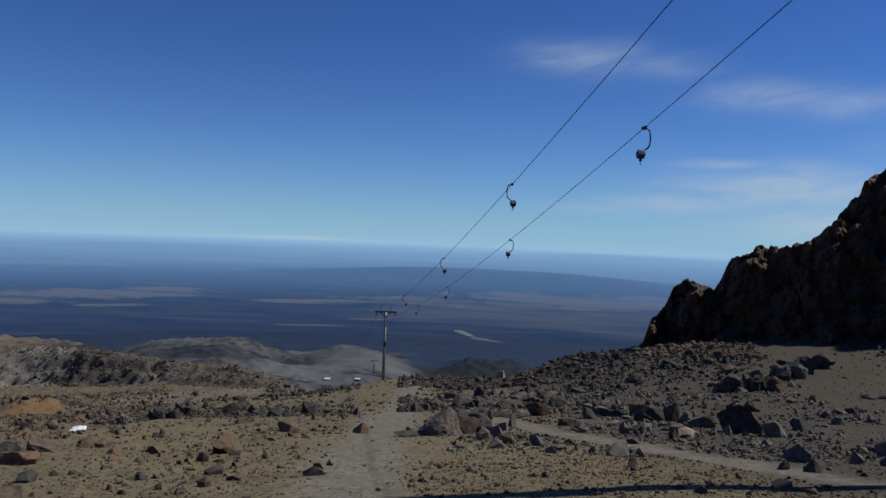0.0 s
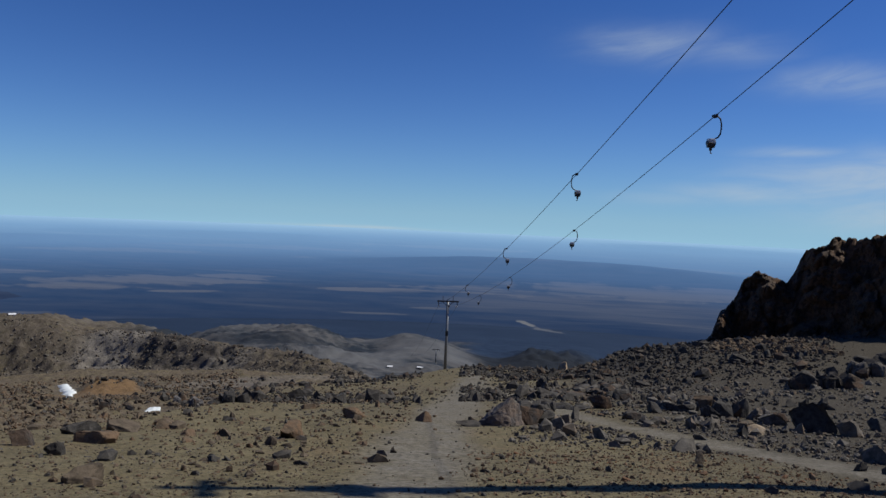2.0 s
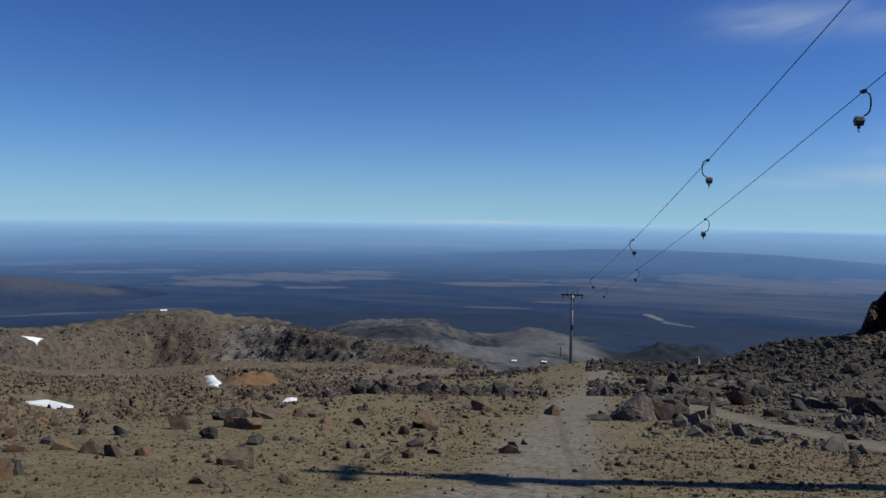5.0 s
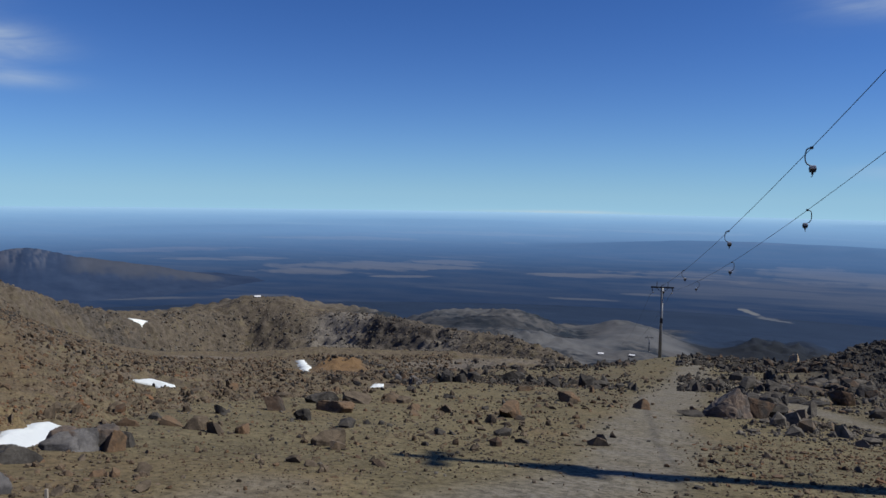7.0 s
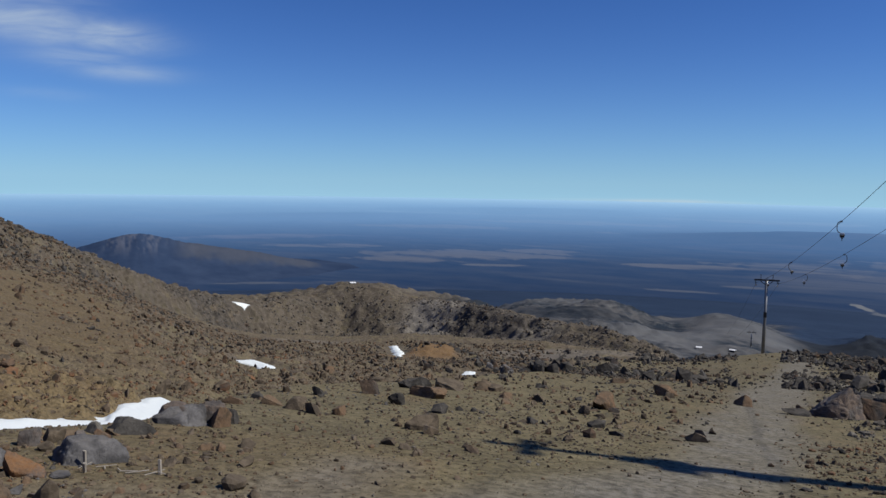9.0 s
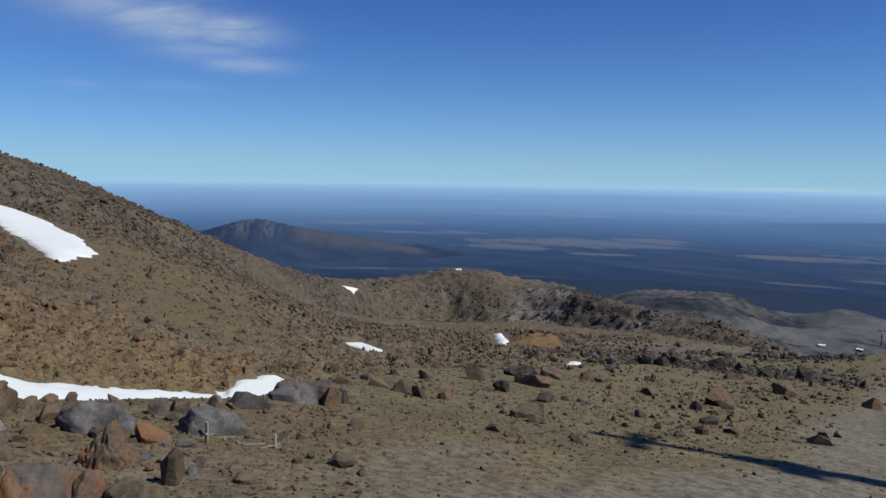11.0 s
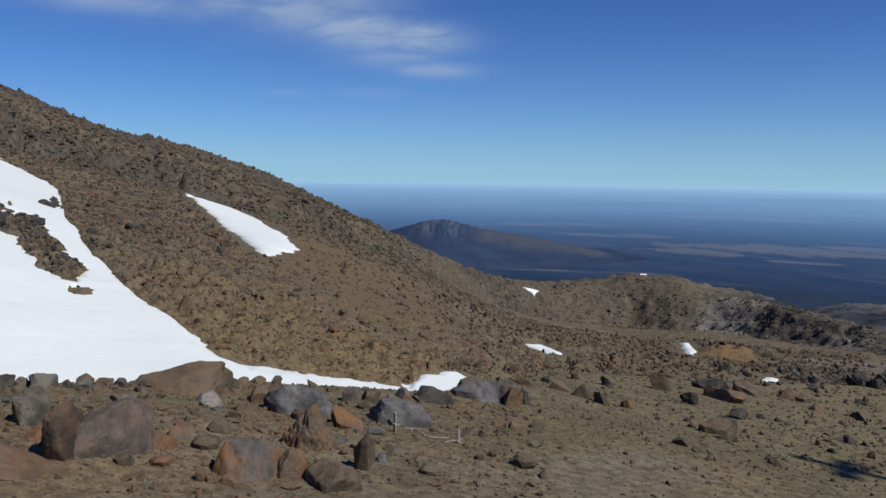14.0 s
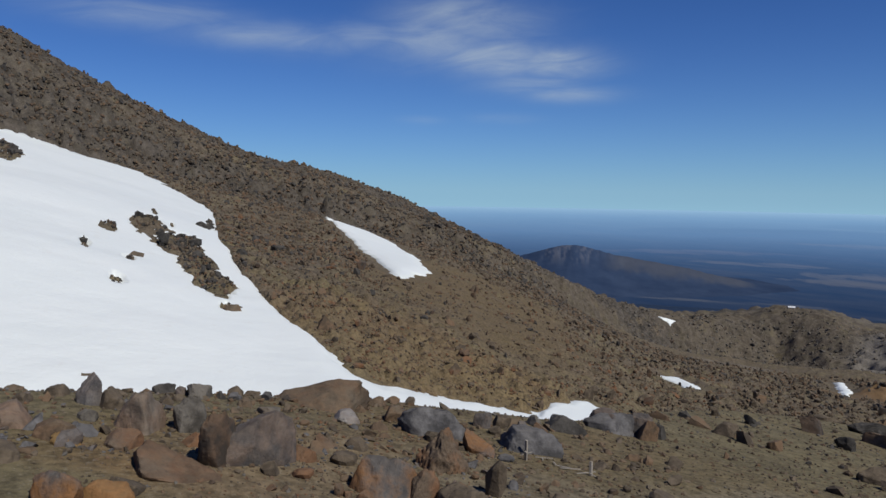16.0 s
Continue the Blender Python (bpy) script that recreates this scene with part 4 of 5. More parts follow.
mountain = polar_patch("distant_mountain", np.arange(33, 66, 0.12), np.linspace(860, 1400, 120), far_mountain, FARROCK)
rr_, bb_ = np.meshgrid(np.linspace(860, 1400, 120), np.arange(33, 66, 0.12), indexing="ij")
high_ = far_mountain(rr_, bb_)[2] + 129
attribute(mountain, "bare", ease(0.55, 0.85, high_ / np.maximum(np.interp(bb_, [36, 39, 42.3, 47, 51], [6, 12, 25, 38, 52]), 6) + 0.2 * layered(bb_, rr_ * 0.02, 0.9, 3, 0.6, 117)) * ease(36.5, 38.5, bb_) * (1 - ease(46.5, 48.5, bb_)))
attribute(mountain, "screes", ease(26, 44, high_) * ease(0.15, 0.55, layered(bb_ * 2.2 + 0.010 * rr_, rr_ * 0.012, 1.0, 4, 0.6, 119, True)) * ease(48.2, 49.2, bb_) * (1 - ease(52.2, 53.4, bb_)))
tagged(mountain, "low eroded volcanic cone far out on the plain", "mountain")


def far_hill(peak_r, deep, bs, hs, seed):
    def surface(rr, bb):
        x, y = plan(rr, bb)
        h = sum(np.interp(bb + o, bs, hs) for o in (-0.8, -0.3, 0.3, 0.8)) / 4
        return x, y, -129.5 + 21 * ease(2300, 4950, rr) + h * np.exp(-((rr - peak_r) / deep) ** 2) * (1 + 0.10 * layered(x, y, 130, 3, 0.5, seed))
    return surface


for peak_r, deep, bs, hs, seed in ((1950, 150, [-22, -18, -14, -9.4, -5, -0.3, 3, 5.8, 9, 12.1, 15], [0, 8, 19, 26, 27, 27, 24, 20, 12, 5, 0], 121),
                                   (3900, 260, [-24, -17, -15, -12, -9, -6], [4, 12, 14, 13, 6, 0], 123),
                                   (3300, 240, [10, 15, 21, 26, 34], [0, 10, 14, 8, 0], 125),
                                   (2700, 200, [24, 29, 34, 40, 46], [0, 8, 12, 7, 0], 127)):
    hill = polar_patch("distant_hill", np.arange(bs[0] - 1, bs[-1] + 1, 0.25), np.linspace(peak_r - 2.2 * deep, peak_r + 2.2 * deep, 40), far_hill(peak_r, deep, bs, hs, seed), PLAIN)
    tagged(hill, "flat wooded hill, tinted haze-blue, far out on the plain", "hill", "hills on the plain")



def snow_field():
    def surface(rr, bb):
        x, y = plan(rr, bb)
        inside = snow_depth_in(x, y)
        thick = 0.03 + 0.16 * ease(0.0, 1.5, inside) + (0.06 * layered(x, y, 3.0, 3, 0.5, 135) + 0.14 * layered(x, y, 9.0, 3, 0.5, 136) * ease(10, 25, rr)) * ease(0, 2, inside) - (0.8 + 0.03 * rr) * (1 - ease(-0.45, 0.1, inside))
        return x, y, height(x, y, 0.0) + thick - 0.12 * ease(0.3, 0.8, islands(x, y))
    ob = polar_patch("snowfield", np.arange(46.4, 104, 0.12), np.geomspace(7.0, 100.0, 320), surface, SNOW)
    return tagged(ob, "broad bank of old white snow filling the gully", "snow")


def snow_patch(corners, label):
    """A patch of snow inside an outline."""
    xs, ys = [p[0] for p in corners], [p[1] for p in corners]
    x, y = np.meshgrid(np.linspace(min(xs) - 1.5, max(xs) + 1.5, 150), np.linspace(min(ys) - 1.5, max(ys) + 1.5, 90), indexing="ij")
    inside = patch_in(x, y, corners)
    z = height(x, y, 0.0) + 0.10 + 0.22 * ease(0.0, 1.2, inside) - 1.0 * (1 - ease(-0.25, 0.0, inside))
    ob = link_mesh("snow_patch", np.stack([x, y, z], -1).reshape(-1, 3), grid_faces(150, 90, False), SNOW)
    return tagged(ob, label, "snow", "snow patches")


snow_field()
for k, corners_ in enumerate(PATCHES):
    snow_patch(corners_, "small patch of old snow on the rocky slope" if k else "long tongue of white snow on the rocky flank")


# ---------------------------------------------------------------- rocks


def solid(v, size, octaves, gain, seed, ridged=False):
    """Layered noise in space at points v."""
    out, amp, total = 0.0, 1.0, 0.0
    for k in range(octaves):
        q = v * (2.0 ** k / size) + 13.7 * k
        z0 = np.floor(q[:, 2])
        f = q[:, 2] - z0
        f = f * f * (3 - 2 * f)
        lo, hi = (rough_field(q[:, 0] + 0.31 * q[:, 2] + 37.0 * (z0 + o), q[:, 1] + 61.0 * (z0 + o), seed + k) for o in (0, 1))
        w = lo * (1 - f) + hi * f
        out = out + amp * ((1 - 2 * np.abs(w)) if ridged else w)
        total += amp
        amp *= gain
    return out / total


def rock_form(seed, level, cuts, lumps, blunt=0.30, square=0.8):
    """Points and triangles of one broken, faceted rock about 2 across."""
    rng = np.random.default_rng(seed)
    bm = bmesh.new()
    bmesh.ops.create_icosphere(bm, subdivisions=level, radius=1.0)
    v = np.array([p.co[:] for p in bm.verts])
    f = np.array([[q.index for q in t.verts] for t in bm.faces])
    bm.free()
    v = np.sign(v) * np.abs(v) ** rng.uniform(square, 1.0)
    v = v / np.abs(v).max() * rng.uniform(0.8, 1.15, 3)
    if lumps:
        v = v * (1 + 1.6 * lumps * solid(v, 1.1, 3, 0.55, seed % 97, True))[:, None]
    for _ in range(cuts):
        n = rng.normal(size=3)
        n /= np.linalg.norm(n)
        d = rng.uniform(blunt, 0.92)
        over = np.maximum(v @ n - d, 0)
        v = v - np.outer(over * rng.uniform(0.85, 1.0), n)
    if lumps:
        v = v * (1 + 0.9 * lumps * solid(v, 0.40, 4, 0.65, seed % 89))[:, None]
        v = v * (1 + 0.4 * lumps * solid(v, 0.12, 3, 0.6, seed % 83))[:, None]
    if lumps:
        v = v - (v.max(0) + v.min(0)) / 2
        v = v / np.abs(v).max(0)
    return v, f


RNG = np.random.default_rng(11)
FORMS = [rock_form(200 + k, 4, 12, 0.12, 0.25, 0.5) for k in range(10)]
WORN = [rock_form(300 + k, 5, 10, 0.12, 0.48, 0.85) for k in range(10)]
CLEFT = rock_form(357, 5, 8, 0.10, 0.45, 0.85)
SHARD = rock_form(361, 5, 16, 0.16, 0.30, 0.45)
BLOCKY = rock_form(352, 5, 9, 0.12, 0.5, 0.35)
PITTED = rock_form(321, 6, 8, 0.07, 0.5, 0.85)
seeds = np.random.default_rng(331).normal(size=(420, 3))
seeds /= np.linalg.norm(seeds, axis=1)[:, None]
ways = PITTED[0] / np.linalg.norm(PITTED[0], axis=1)[:, None]
holes = np.clip(1 - (1 - (ways @ seeds.T).max(1)) / 0.0050, 0, 1) * (0.4 + 0.6 * solid(ways, 0.5, 2, 0.5, 341, True))
PITTED = (PITTED[0] * (1 - 0.13 * holes)[:, None], PITTED[1])
ROCKS = {}
LOOKS = {"dark_lava": "dark broken lava boulder resting on the gravel slope", "brown_lava": "brown weathered lava boulder half sunk in the soil",
         "rusty_lava": "rust-red volcanic boulder half sunk in the soil", "grey_lava": "pale grey volcanic boulder on the gravel slope",
         "cream_rock": "cream-coloured rock among darker lava blocks", "slate_grey_lava": "smooth slate-grey lava block on the slope",
         "ochre_rock": "yellow ochre volcanic boulder in the soil", "tan_lava": "pale tan volcanic boulder bedded in the soil", "grey_and_rust_lava": "grey lava boulder stained rust-orange in patches", "white_speckled_rock": "dark rock with white mineral crust"}


def boulder(x, y, wide, tall, mat, form=""):
    """A rock seen about so wide and so tall; those near the bank are worn round and lie deep in the soil."""
    worn = math.hypot(x, y) < 10.5
    pick = int(RNG.integers(10))
    k = form + str(pick) if form == "flat" else form or ("worn" if worn else "broken") + str(pick)
    if k not in ROCKS:
        v, f = PITTED if form == "pitted" else BLOCKY if form == "block" else CLEFT if form == "cleft" else SHARD if form == "shard" else WORN[pick] if form == "flat" else WORN[2] if form else (WORN if worn else FORMS)[pick]
        first = link_mesh("boulder", v, f, mat, smooth=worn)
        ROCKS[k] = first.data
        bpy.data.objects.remove(first)
    ob = new("boulder", ROCKS[k])
    ob.material_slots[0].link = "OBJECT"
    ob.material_slots[0].material = mat
    turn = float(RNG.uniform(0, 360))
    deep = wide * float(RNG.uniform(0.75, 1.0))
    tall = max(0.55 * tall, tall - 0.17 * deep) if worn else (0.85 * tall if x < -2 else tall)
    up, wid = (-0.45, 0.60) if form == "flat" else (-0.12, 0.56) if worn else (0.02, 0.50)
    r = math.hypot(x, y)
    px, py = x * (1 + 0.25 * wide / r), y * (1 + 0.25 * wide / r)
    ob.matrix_world = pose(px, py, stand(px, py) + up * tall, *RNG.uniform(-9, 9, 2), 0) @ Matrix.Diagonal((wid * wide, wid * deep, (1 - up) * tall, 1)) @ pose(0, 0, 0, 0, 0, turn)
    label = "rust-brown boulder with a deeply pitted face" if form == "pitted" else "slate-grey angular lava block standing beside the track" if form == "shard" else LOOKS[mat.name]
    size = max(wide, tall)
    return tagged(ob, ("large " if size > 1.3 else "small " if size < 0.3 else "") + label, "boulder", "boulders on the slope")


def outcrop(x, y, wide, tall, mat):
    """A heap of broken blocks about as wide and tall as given."""
    many = 6 if wide < 1.8 else 9
    for k in range(many):
        a = RNG.uniform(-0.5, 0.5)
        w = wide * float(RNG.uniform(0.30, 0.58)) * (1.25 if k == 0 else 1)
        boulder(x + a * wide, y + float(RNG.uniform(-0.3, 0.5)) * wide, w, tall * float(RNG.uniform(0.30, 0.72)) * (1.1 if k == 0 else 1), mat if k % 3 else LAVA)


boulder(-6.76, 0.27, 0.22, 0.28, SLATE)
boulder(-6.69, 0.42, 0.25, 0.20, BROWN)
boulder(-7.04, 0.06, 0.20, 0.11, BROWN, "flat")
boulder(-7.55, 0.96, 0.19, 0.12, LAVA)
boulder(-7.44, 1.10, 0.13, 0.09, SLATE)
boulder(-7.27, 1.25, 0.25, 0.18, GREY)
boulder(-6.06, 0.57, 0.48, 0.35, TAN)
boulder(-6.06, 0.89, 0.22, 0.29, GREY)
boulder(-5.35, 1.16, 0.68, 0.43, MOTTLED, "cleft")
# added dark block standing in for the left face of the mottled boulder
boulder(-5.24, 0.93, 0.28, 0.40, LAVA)
boulder(-6.03, -0.28, 0.39, 0.16, TAN, "flat")
boulder(-5.68, -0.02, 0.28, 0.16, BROWN, "flat")
boulder(-5.55, 0.04, 0.18, 0.11, OCHRE)
boulder(-5.54, 0.37, 0.25, 0.12, RUST, "flat")
boulder(-5.00, 0.65, 0.58, 0.22, RUST, "flat")
boulder(-5.20, -0.31, 0.23, 0.14, BROWN)
boulder(-4.46, -0.04, 0.26, 0.20, MOTTLED)
boulder(-4.43, 0.16, 0.30, 0.17, OCHRE, "flat")
boulder(-4.61, 0.29, 0.22, 0.16, BROWN)
boulder(-7.45, 1.92, 0.12, 0.10, SLATE)
boulder(-7.30, 1.55, 0.13, 0.09, SLATE)
boulder(-7.50, 2.15, 0.08, 0.07, LAVA)
boulder(-7.26, 2.33, 0.97, 0.27, BROWN, "flat")
boulder(-6.77, 2.49, 0.37, 0.14, SPECKLED, "flat")
boulder(-7.54, 3.14, 0.23, 0.12, BROWN)
boulder(-6.83, 3.02, 0.27, 0.20, BROWN)
boulder(-6.33, 3.21, 0.66, 0.35, SLATE, "block")
boulder(-5.36, 2.73, 0.41, 0.38, RUST, "pitted")
boulder(-6.98, 4.18, 0.22, 0.22, SLATE)
boulder(-7.03, 4.46, 0.23, 0.16, BROWN)
boulder(-5.85, 3.44, 0.32, 0.26, MOTTLED)
boulder(-5.96, 4.09, 0.59, 0.31, SLATE, "flat")
boulder(-7.23, 5.09, 0.18, 0.15, GREY)
boulder(-7.05, 4.78, 0.20, 0.11, SLATE)
boulder(-6.86, 4.90, 0.16, 0.16, RUST)
boulder(-6.98, 5.40, 0.50, 0.26, LAVA)
boulder(-7.21, 6.31, 0.57, 0.33, SLATE)
boulder(-6.96, 6.61, 0.34, 0.32, BROWN)
boulder(-4.72, 1.92, 0.48, 0.33, MOTTLED)
boulder(-4.63, 2.20, 0.21, 0.24, RUST)
boulder(-4.38, 2.35, 0.32, 0.22, BROWN, "flat")
boulder(-4.69, 1.61, 0.08, 0.09, RUST)
boulder(-5.48, 1.61, 0.23, 0.13, RUST, "flat")
boulder(-5.82, 1.95, 0.18, 0.12, RUST, "flat")
boulder(-6.72, -0.20, 0.19, 0.11, BROWN)
boulder(-7.01, 0.90, 0.15, 0.09, BROWN)
boulder(-7.32, 1.44, 0.11, 0.09, LAVA)
boulder(-6.24, 0.22, 0.13, 0.10, GREY, "flat")
boulder(-7.07, 1.61, 0.16, 0.10, BROWN)
boulder(-5.99, 0.54, 0.14, 0.07, BROWN, "flat")
boulder(-6.75, 1.76, 0.20, 0.11, GREY, "flat")
boulder(-21.80, 5.15, 0.75, 0.35, BROWN)
boulder(-21.20, 5.30, 0.40, 0.22, BROWN)
boulder(-27.9, 3.2, 0.9, 0.4, BROWN)
boulder(-42.0, 8.3, 1.2, 0.6, LAVA)
boulder(-14.54, 0.81, 0.47, 0.32, BROWN)
boulder(-14.65, 1.91, 0.44, 0.23, BROWN)
boulder(-14.86, 4.28, 0.27, 0.17, LAVA)
boulder(-14.59, 1.46, 0.23, 0.14, BROWN)
boulder(-7.31, 6.33, 0.60, 0.34, SLATE)
boulder(-7.15, 6.74, 0.38, 0.32, SLATE)
boulder(-7.01, 6.95, 0.19, 0.25, LAVA)
boulder(-7.99, 8.86, 0.38, 0.19, BROWN)
boulder(-9.23, 10.68, 0.19, 0.22, BROWN)
boulder(-7.05, 8.73, 0.30, 0.21, BROWN)
boulder(-6.83, 9.06, 0.27, 0.18, BROWN)
boulder(-8.67, 12.69, 0.61, 0.37, LAVA)
boulder(-8.72, 10.97, 0.24, 0.22, LAVA)
boulder(-7.27, 11.49, 0.35, 0.26, LAVA)
boulder(-7.44, 8.74, 0.40, 0.22, BROWN)
boulder(-5.48, 4.77, 0.09, 0.08, BROWN)
boulder(-8.87, 14.96, 0.83, 0.36, LAVA)
boulder(-7.80, 13.63, 0.82, 0.30, BROWN)
boulder(-8.55, 16.16, 0.84, 0.29, BROWN)
boulder(-5.27, 8.92, 0.48, 0.30, BROWN)
boulder(-4.57, 15.95, 0.61, 0.45, BROWN)
boulder(-4.59, 14.55, 0.29, 0.24, BROWN)
boulder(-8.18, 17.40, 0.52, 0.27, BROWN)
boulder(-6.16, 16.18, 0.25, 0.25, LAVA)
boulder(-4.48, 10.11, 0.12, 0.11, BROWN)
boulder(-3.86, 10.30, 0.16, 0.12, BROWN)
boulder(-7.05, 26.88, 0.61, 0.26, BROWN)
boulder(-6.90, 15.87, 0.49, 0.16, BROWN)
boulder(-4.48, 22.67, 0.73, 0.37, BROWN)
boulder(0.15, 21.90, 1.35, 0.86, SLATE, "shard")
boulder(0.95, 22.45, 0.85, 0.62, LAVA)
boulder(1.35, 22.70, 0.75, 0.42, LAVA)
boulder(1.80, 23.10, 0.85, 0.30, GREY)
boulder(-0.75, 22.0, 0.40, 0.24, LAVA)
boulder(1.60, 23.20, 0.90, 0.40, LAVA)
boulder(-0.62, 21.50, 0.50, 0.20, LAVA)
outcrop(1.18, 27.99, 1.68, 0.71, LAVA)
outcrop(2.40, 30.45, 1.83, 0.43, LAVA)
outcrop(2.87, 39.07, 2.58, 0.43, LAVA)
outcrop(3.42, 48.97, 1.77, 0.92, LAVA)
outcrop(4.55, 72.88, 1.71, 1.03, LAVA)
boulder(2.59, 25.00, 0.44, 0.48, GREY)
boulder(7.18, 82.56, 1.25, 1.10, CREAM, "round")
outcrop(5.96, 45.24, 2.35, 0.64, GREY)
boulder(4.33, 31.76, 1.06, 0.60, LAVA)
boulder(6.00, 34.94, 1.06, 0.44, LAVA)
boulder(6.24, 29.74, 0.76, 0.48, LAVA)
outcrop(7.55, 31.28, 1.57, 0.76, GREY)
outcrop(9.07, 32.93, 1.44, 0.91, BROWN)
outcrop(8.60, 28.42, 1.58, 1.07, LAVA)
boulder(4.71, 26.27, 0.67, 0.34, LAVA)
outcrop(9.83, 27.61, 1.24, 0.78, GREY)
boulder(6.84, 21.17, 0.39, 0.39, LAVA)
boulder(7.56, 22.04, 0.59, 0.26, CREAM)
boulder(5.38, 19.76, 0.44, 0.16, LAVA)
boulder(3.72, 17.48, 0.23, 0.16, LAVA)
boulder(3.71, 13.81, 0.25, 0.21, BROWN)
boulder(-2.26, 22.24, 0.53, 0.35, BROWN)
boulder(-0.84, 20.97, 0.67, 0.17, LAVA)
boulder(-6.35, 16.65, 0.37, 0.20, BROWN)
boulder(-13.45, 51.37, 0.92, 0.38, LAVA)
boulder(-7.10, 27.94, 0.50, 0.20, BROWN)
boulder(-7.53, 41.53, 0.46, 0.40, LAVA)
boulder(-4.78, 28.83, 0.32, 0.32, BROWN)
boulder(-4.73, 22.81, 0.22, 0.26, BROWN)
outcrop(-12.43, 32.79, 1.66, 0.94, LAVA)
boulder(-8.40, 18.01, 0.54, 0.22, BROWN)
outcrop(-29.39, 67.77, 2.56, 1.51, SLATE)
outcrop(-30.74, 73.82, 2.27, 0.63, LAVA)
boulder(9.68, 23.17, 1.50, 0.95, LAVA)
outcrop(13.81, 33.60, 1.25, 0.79, LAVA)
boulder(9.05, 25.03, 1.00, 0.46, GREY)
boulder(10.33, 22.23, 0.85, 0.54, GREY)
boulder(12.36, 24.81, 0.91, 0.43, LAVA)
outcrop(17.89, 43.52, 2.34, 1.32, LAVA)
outcrop(19.16, 43.36, 2.06, 1.25, LAVA)
outcrop(22.88, 48.33, 2.32, 1.41, GREY)
outcrop(26.39, 52.42, 2.99, 1.45, LAVA)
outcrop(22.72, 38.15, 1.45, 0.28, LAVA)
boulder(18.03, 31.85, 0.68, 0.26, LAVA)
boulder(19.04, 37.22, 0.84, 0.32, LAVA)
boulder(6.06, 36.34, 1.15, 0.52, LAVA)
outcrop(7.52, 31.82, 1.44, 0.67, GREY)
outcrop(7.26, 35.38, 1.24, 0.57, LAVA)
outcrop(5.45, 40.12, 1.39, 0.51, LAVA)
boulder(6.92, 13.39, 0.31, 0.21, LAVA)
boulder(6.60, 13.92, 0.27, 0.17, LAVA)


def upright_slab(x, y):
    """The thin slab that stands on edge."""
    v, f = rock_form(77, 4, 8, 0.05)
    ob = link_mesh("standing_slab", v * np.array([0.10, 0.055, 0.165]), f, BROWN, smooth=False)
    ob.matrix_world = pose(x, y, stand(x, y) + 0.11, 4, -14, 30)
    return tagged(ob, "brown rock slab standing on edge in the gravel", "rock")


upright_slab(-4.71, 2.86)

# ---------------------------------------------------------------- rubble that nobody could count
TINY = [rock_form(400 + k, 1, 6, 0.0, 0.15) for k in range(10)]
SMALL = [rock_form(440 + k, 2, 9, 0.0, 0.25) for k in range(10)]


def covered(x, y):
    """Where snow lies."""
    return snow_cover(x, y) > 0.12


def rubble(name, x, y, size, mat, seed, label, forms, flat=0.75, sunk=0.25):
    rng = np.random.default_rng(seed)
    keep = ~covered(x, y)
    x, y, size = x[keep], y[keep], size[keep]
    z = height(x, y)
    verts, faces, start = [], [], 0
    kinds = rng.integers(len(forms), size=len(x))
    for k, (v, f) in enumerate(forms):
        at = np.where(kinds == k)[0]
        m = len(at)
        if not m:
            continue
        a = rng.uniform(0, 2 * np.pi, m)[:, None]
        s = size[at][:, None] * 0.5
        sx, sy, sz = s * rng.uniform(0.8, 1.3, (m, 1)), s * rng.uniform(0.7, 1.1, (m, 1)), s * flat * rng.uniform(0.7, 1.3, (m, 1))
        tilt = rng.normal(0, 0.25, (m, 1))
        px, py, pz = v[:, 0] * sx, v[:, 1] * sy, v[:, 2] * sz
        px, pz = px * np.cos(tilt) - pz * np.sin(tilt), px * np.sin(tilt) + pz * np.cos(tilt)
        wx, wy = px * np.cos(a) - py * np.sin(a) + x[at][:, None], px * np.sin(a) + py * np.cos(a) + y[at][:, None]
        wz = pz + z[at][:, None] + s * flat * (0.6 - 2 * sunk)
        verts.append(np.stack([wx, wy, wz], -1).reshape(-1, 3))
        faces.append((f[None] + (start + np.arange(m) * len(v))[:, None, None]).reshape(-1, 3))
        start += m * len(v)
    ob = link_mesh(name, np.concatenate(verts), np.concatenate(faces), mat, smooth=False)
    return tagged(ob, label, "rubble", kind="stuff")


def strewn(count, seed, b0, b1, r0, r1, least, spread, clump=0.0, clump_size=6.0, power=2.2):
    """Places and sizes in a sector. Sizes run from least upwards; clump thins them out into patches."""
    rng = np.random.default_rng(seed)
    b, r = rng.uniform(b0, b1, count), np.exp(rng.uniform(math.log(r0), math.log(r1), count))
    x, y = plan(r, b)
    size = np.minimum(least * r * (1 + rng.pareto(power, count)), spread)
    if clump:
        keep = layered(x, y, clump_size, 3, 0.6, seed) > clump - 0.5 + rng.uniform(-0.15, 0.15, count)
        x, y, size = x[keep], y[keep], size[keep]
    return x, y, size


def choose(x, y, size, keep):
    return x[keep], y[keep], size[keep]


def on_field(x, y, size):
    r, b = np.hypot(x, y), np.degrees(np.arctan2(-x, y))
    return choose(x, y, size, (r < np.where(b > 8, station(FIELD_R, b) + 2, 96)) & (near_line(x, y, TRACK) > 1.0 + 0.5 * np.random.default_rng(5).normal(size=len(x))) & (near_line(x, y, BRANCH) > 0.7))


def on_flank(x, y, size, lo=0.0, hi=1.0):
    r, b = np.hypot(x, y), np.degrees(np.arctan2(-x, y))
    g, c = station(FLOOR_R, b), station(CREST_R, b)
    s = (r - g) / (c - g)
    return choose(x, y, size, (s > lo) & (s < hi) & (spot(x, y, 28.8, 106, 4.6, 11.0) < 0.5) & (scree(x, y) < np.random.default_rng(7).uniform(0.05, 1.2, len(x))))


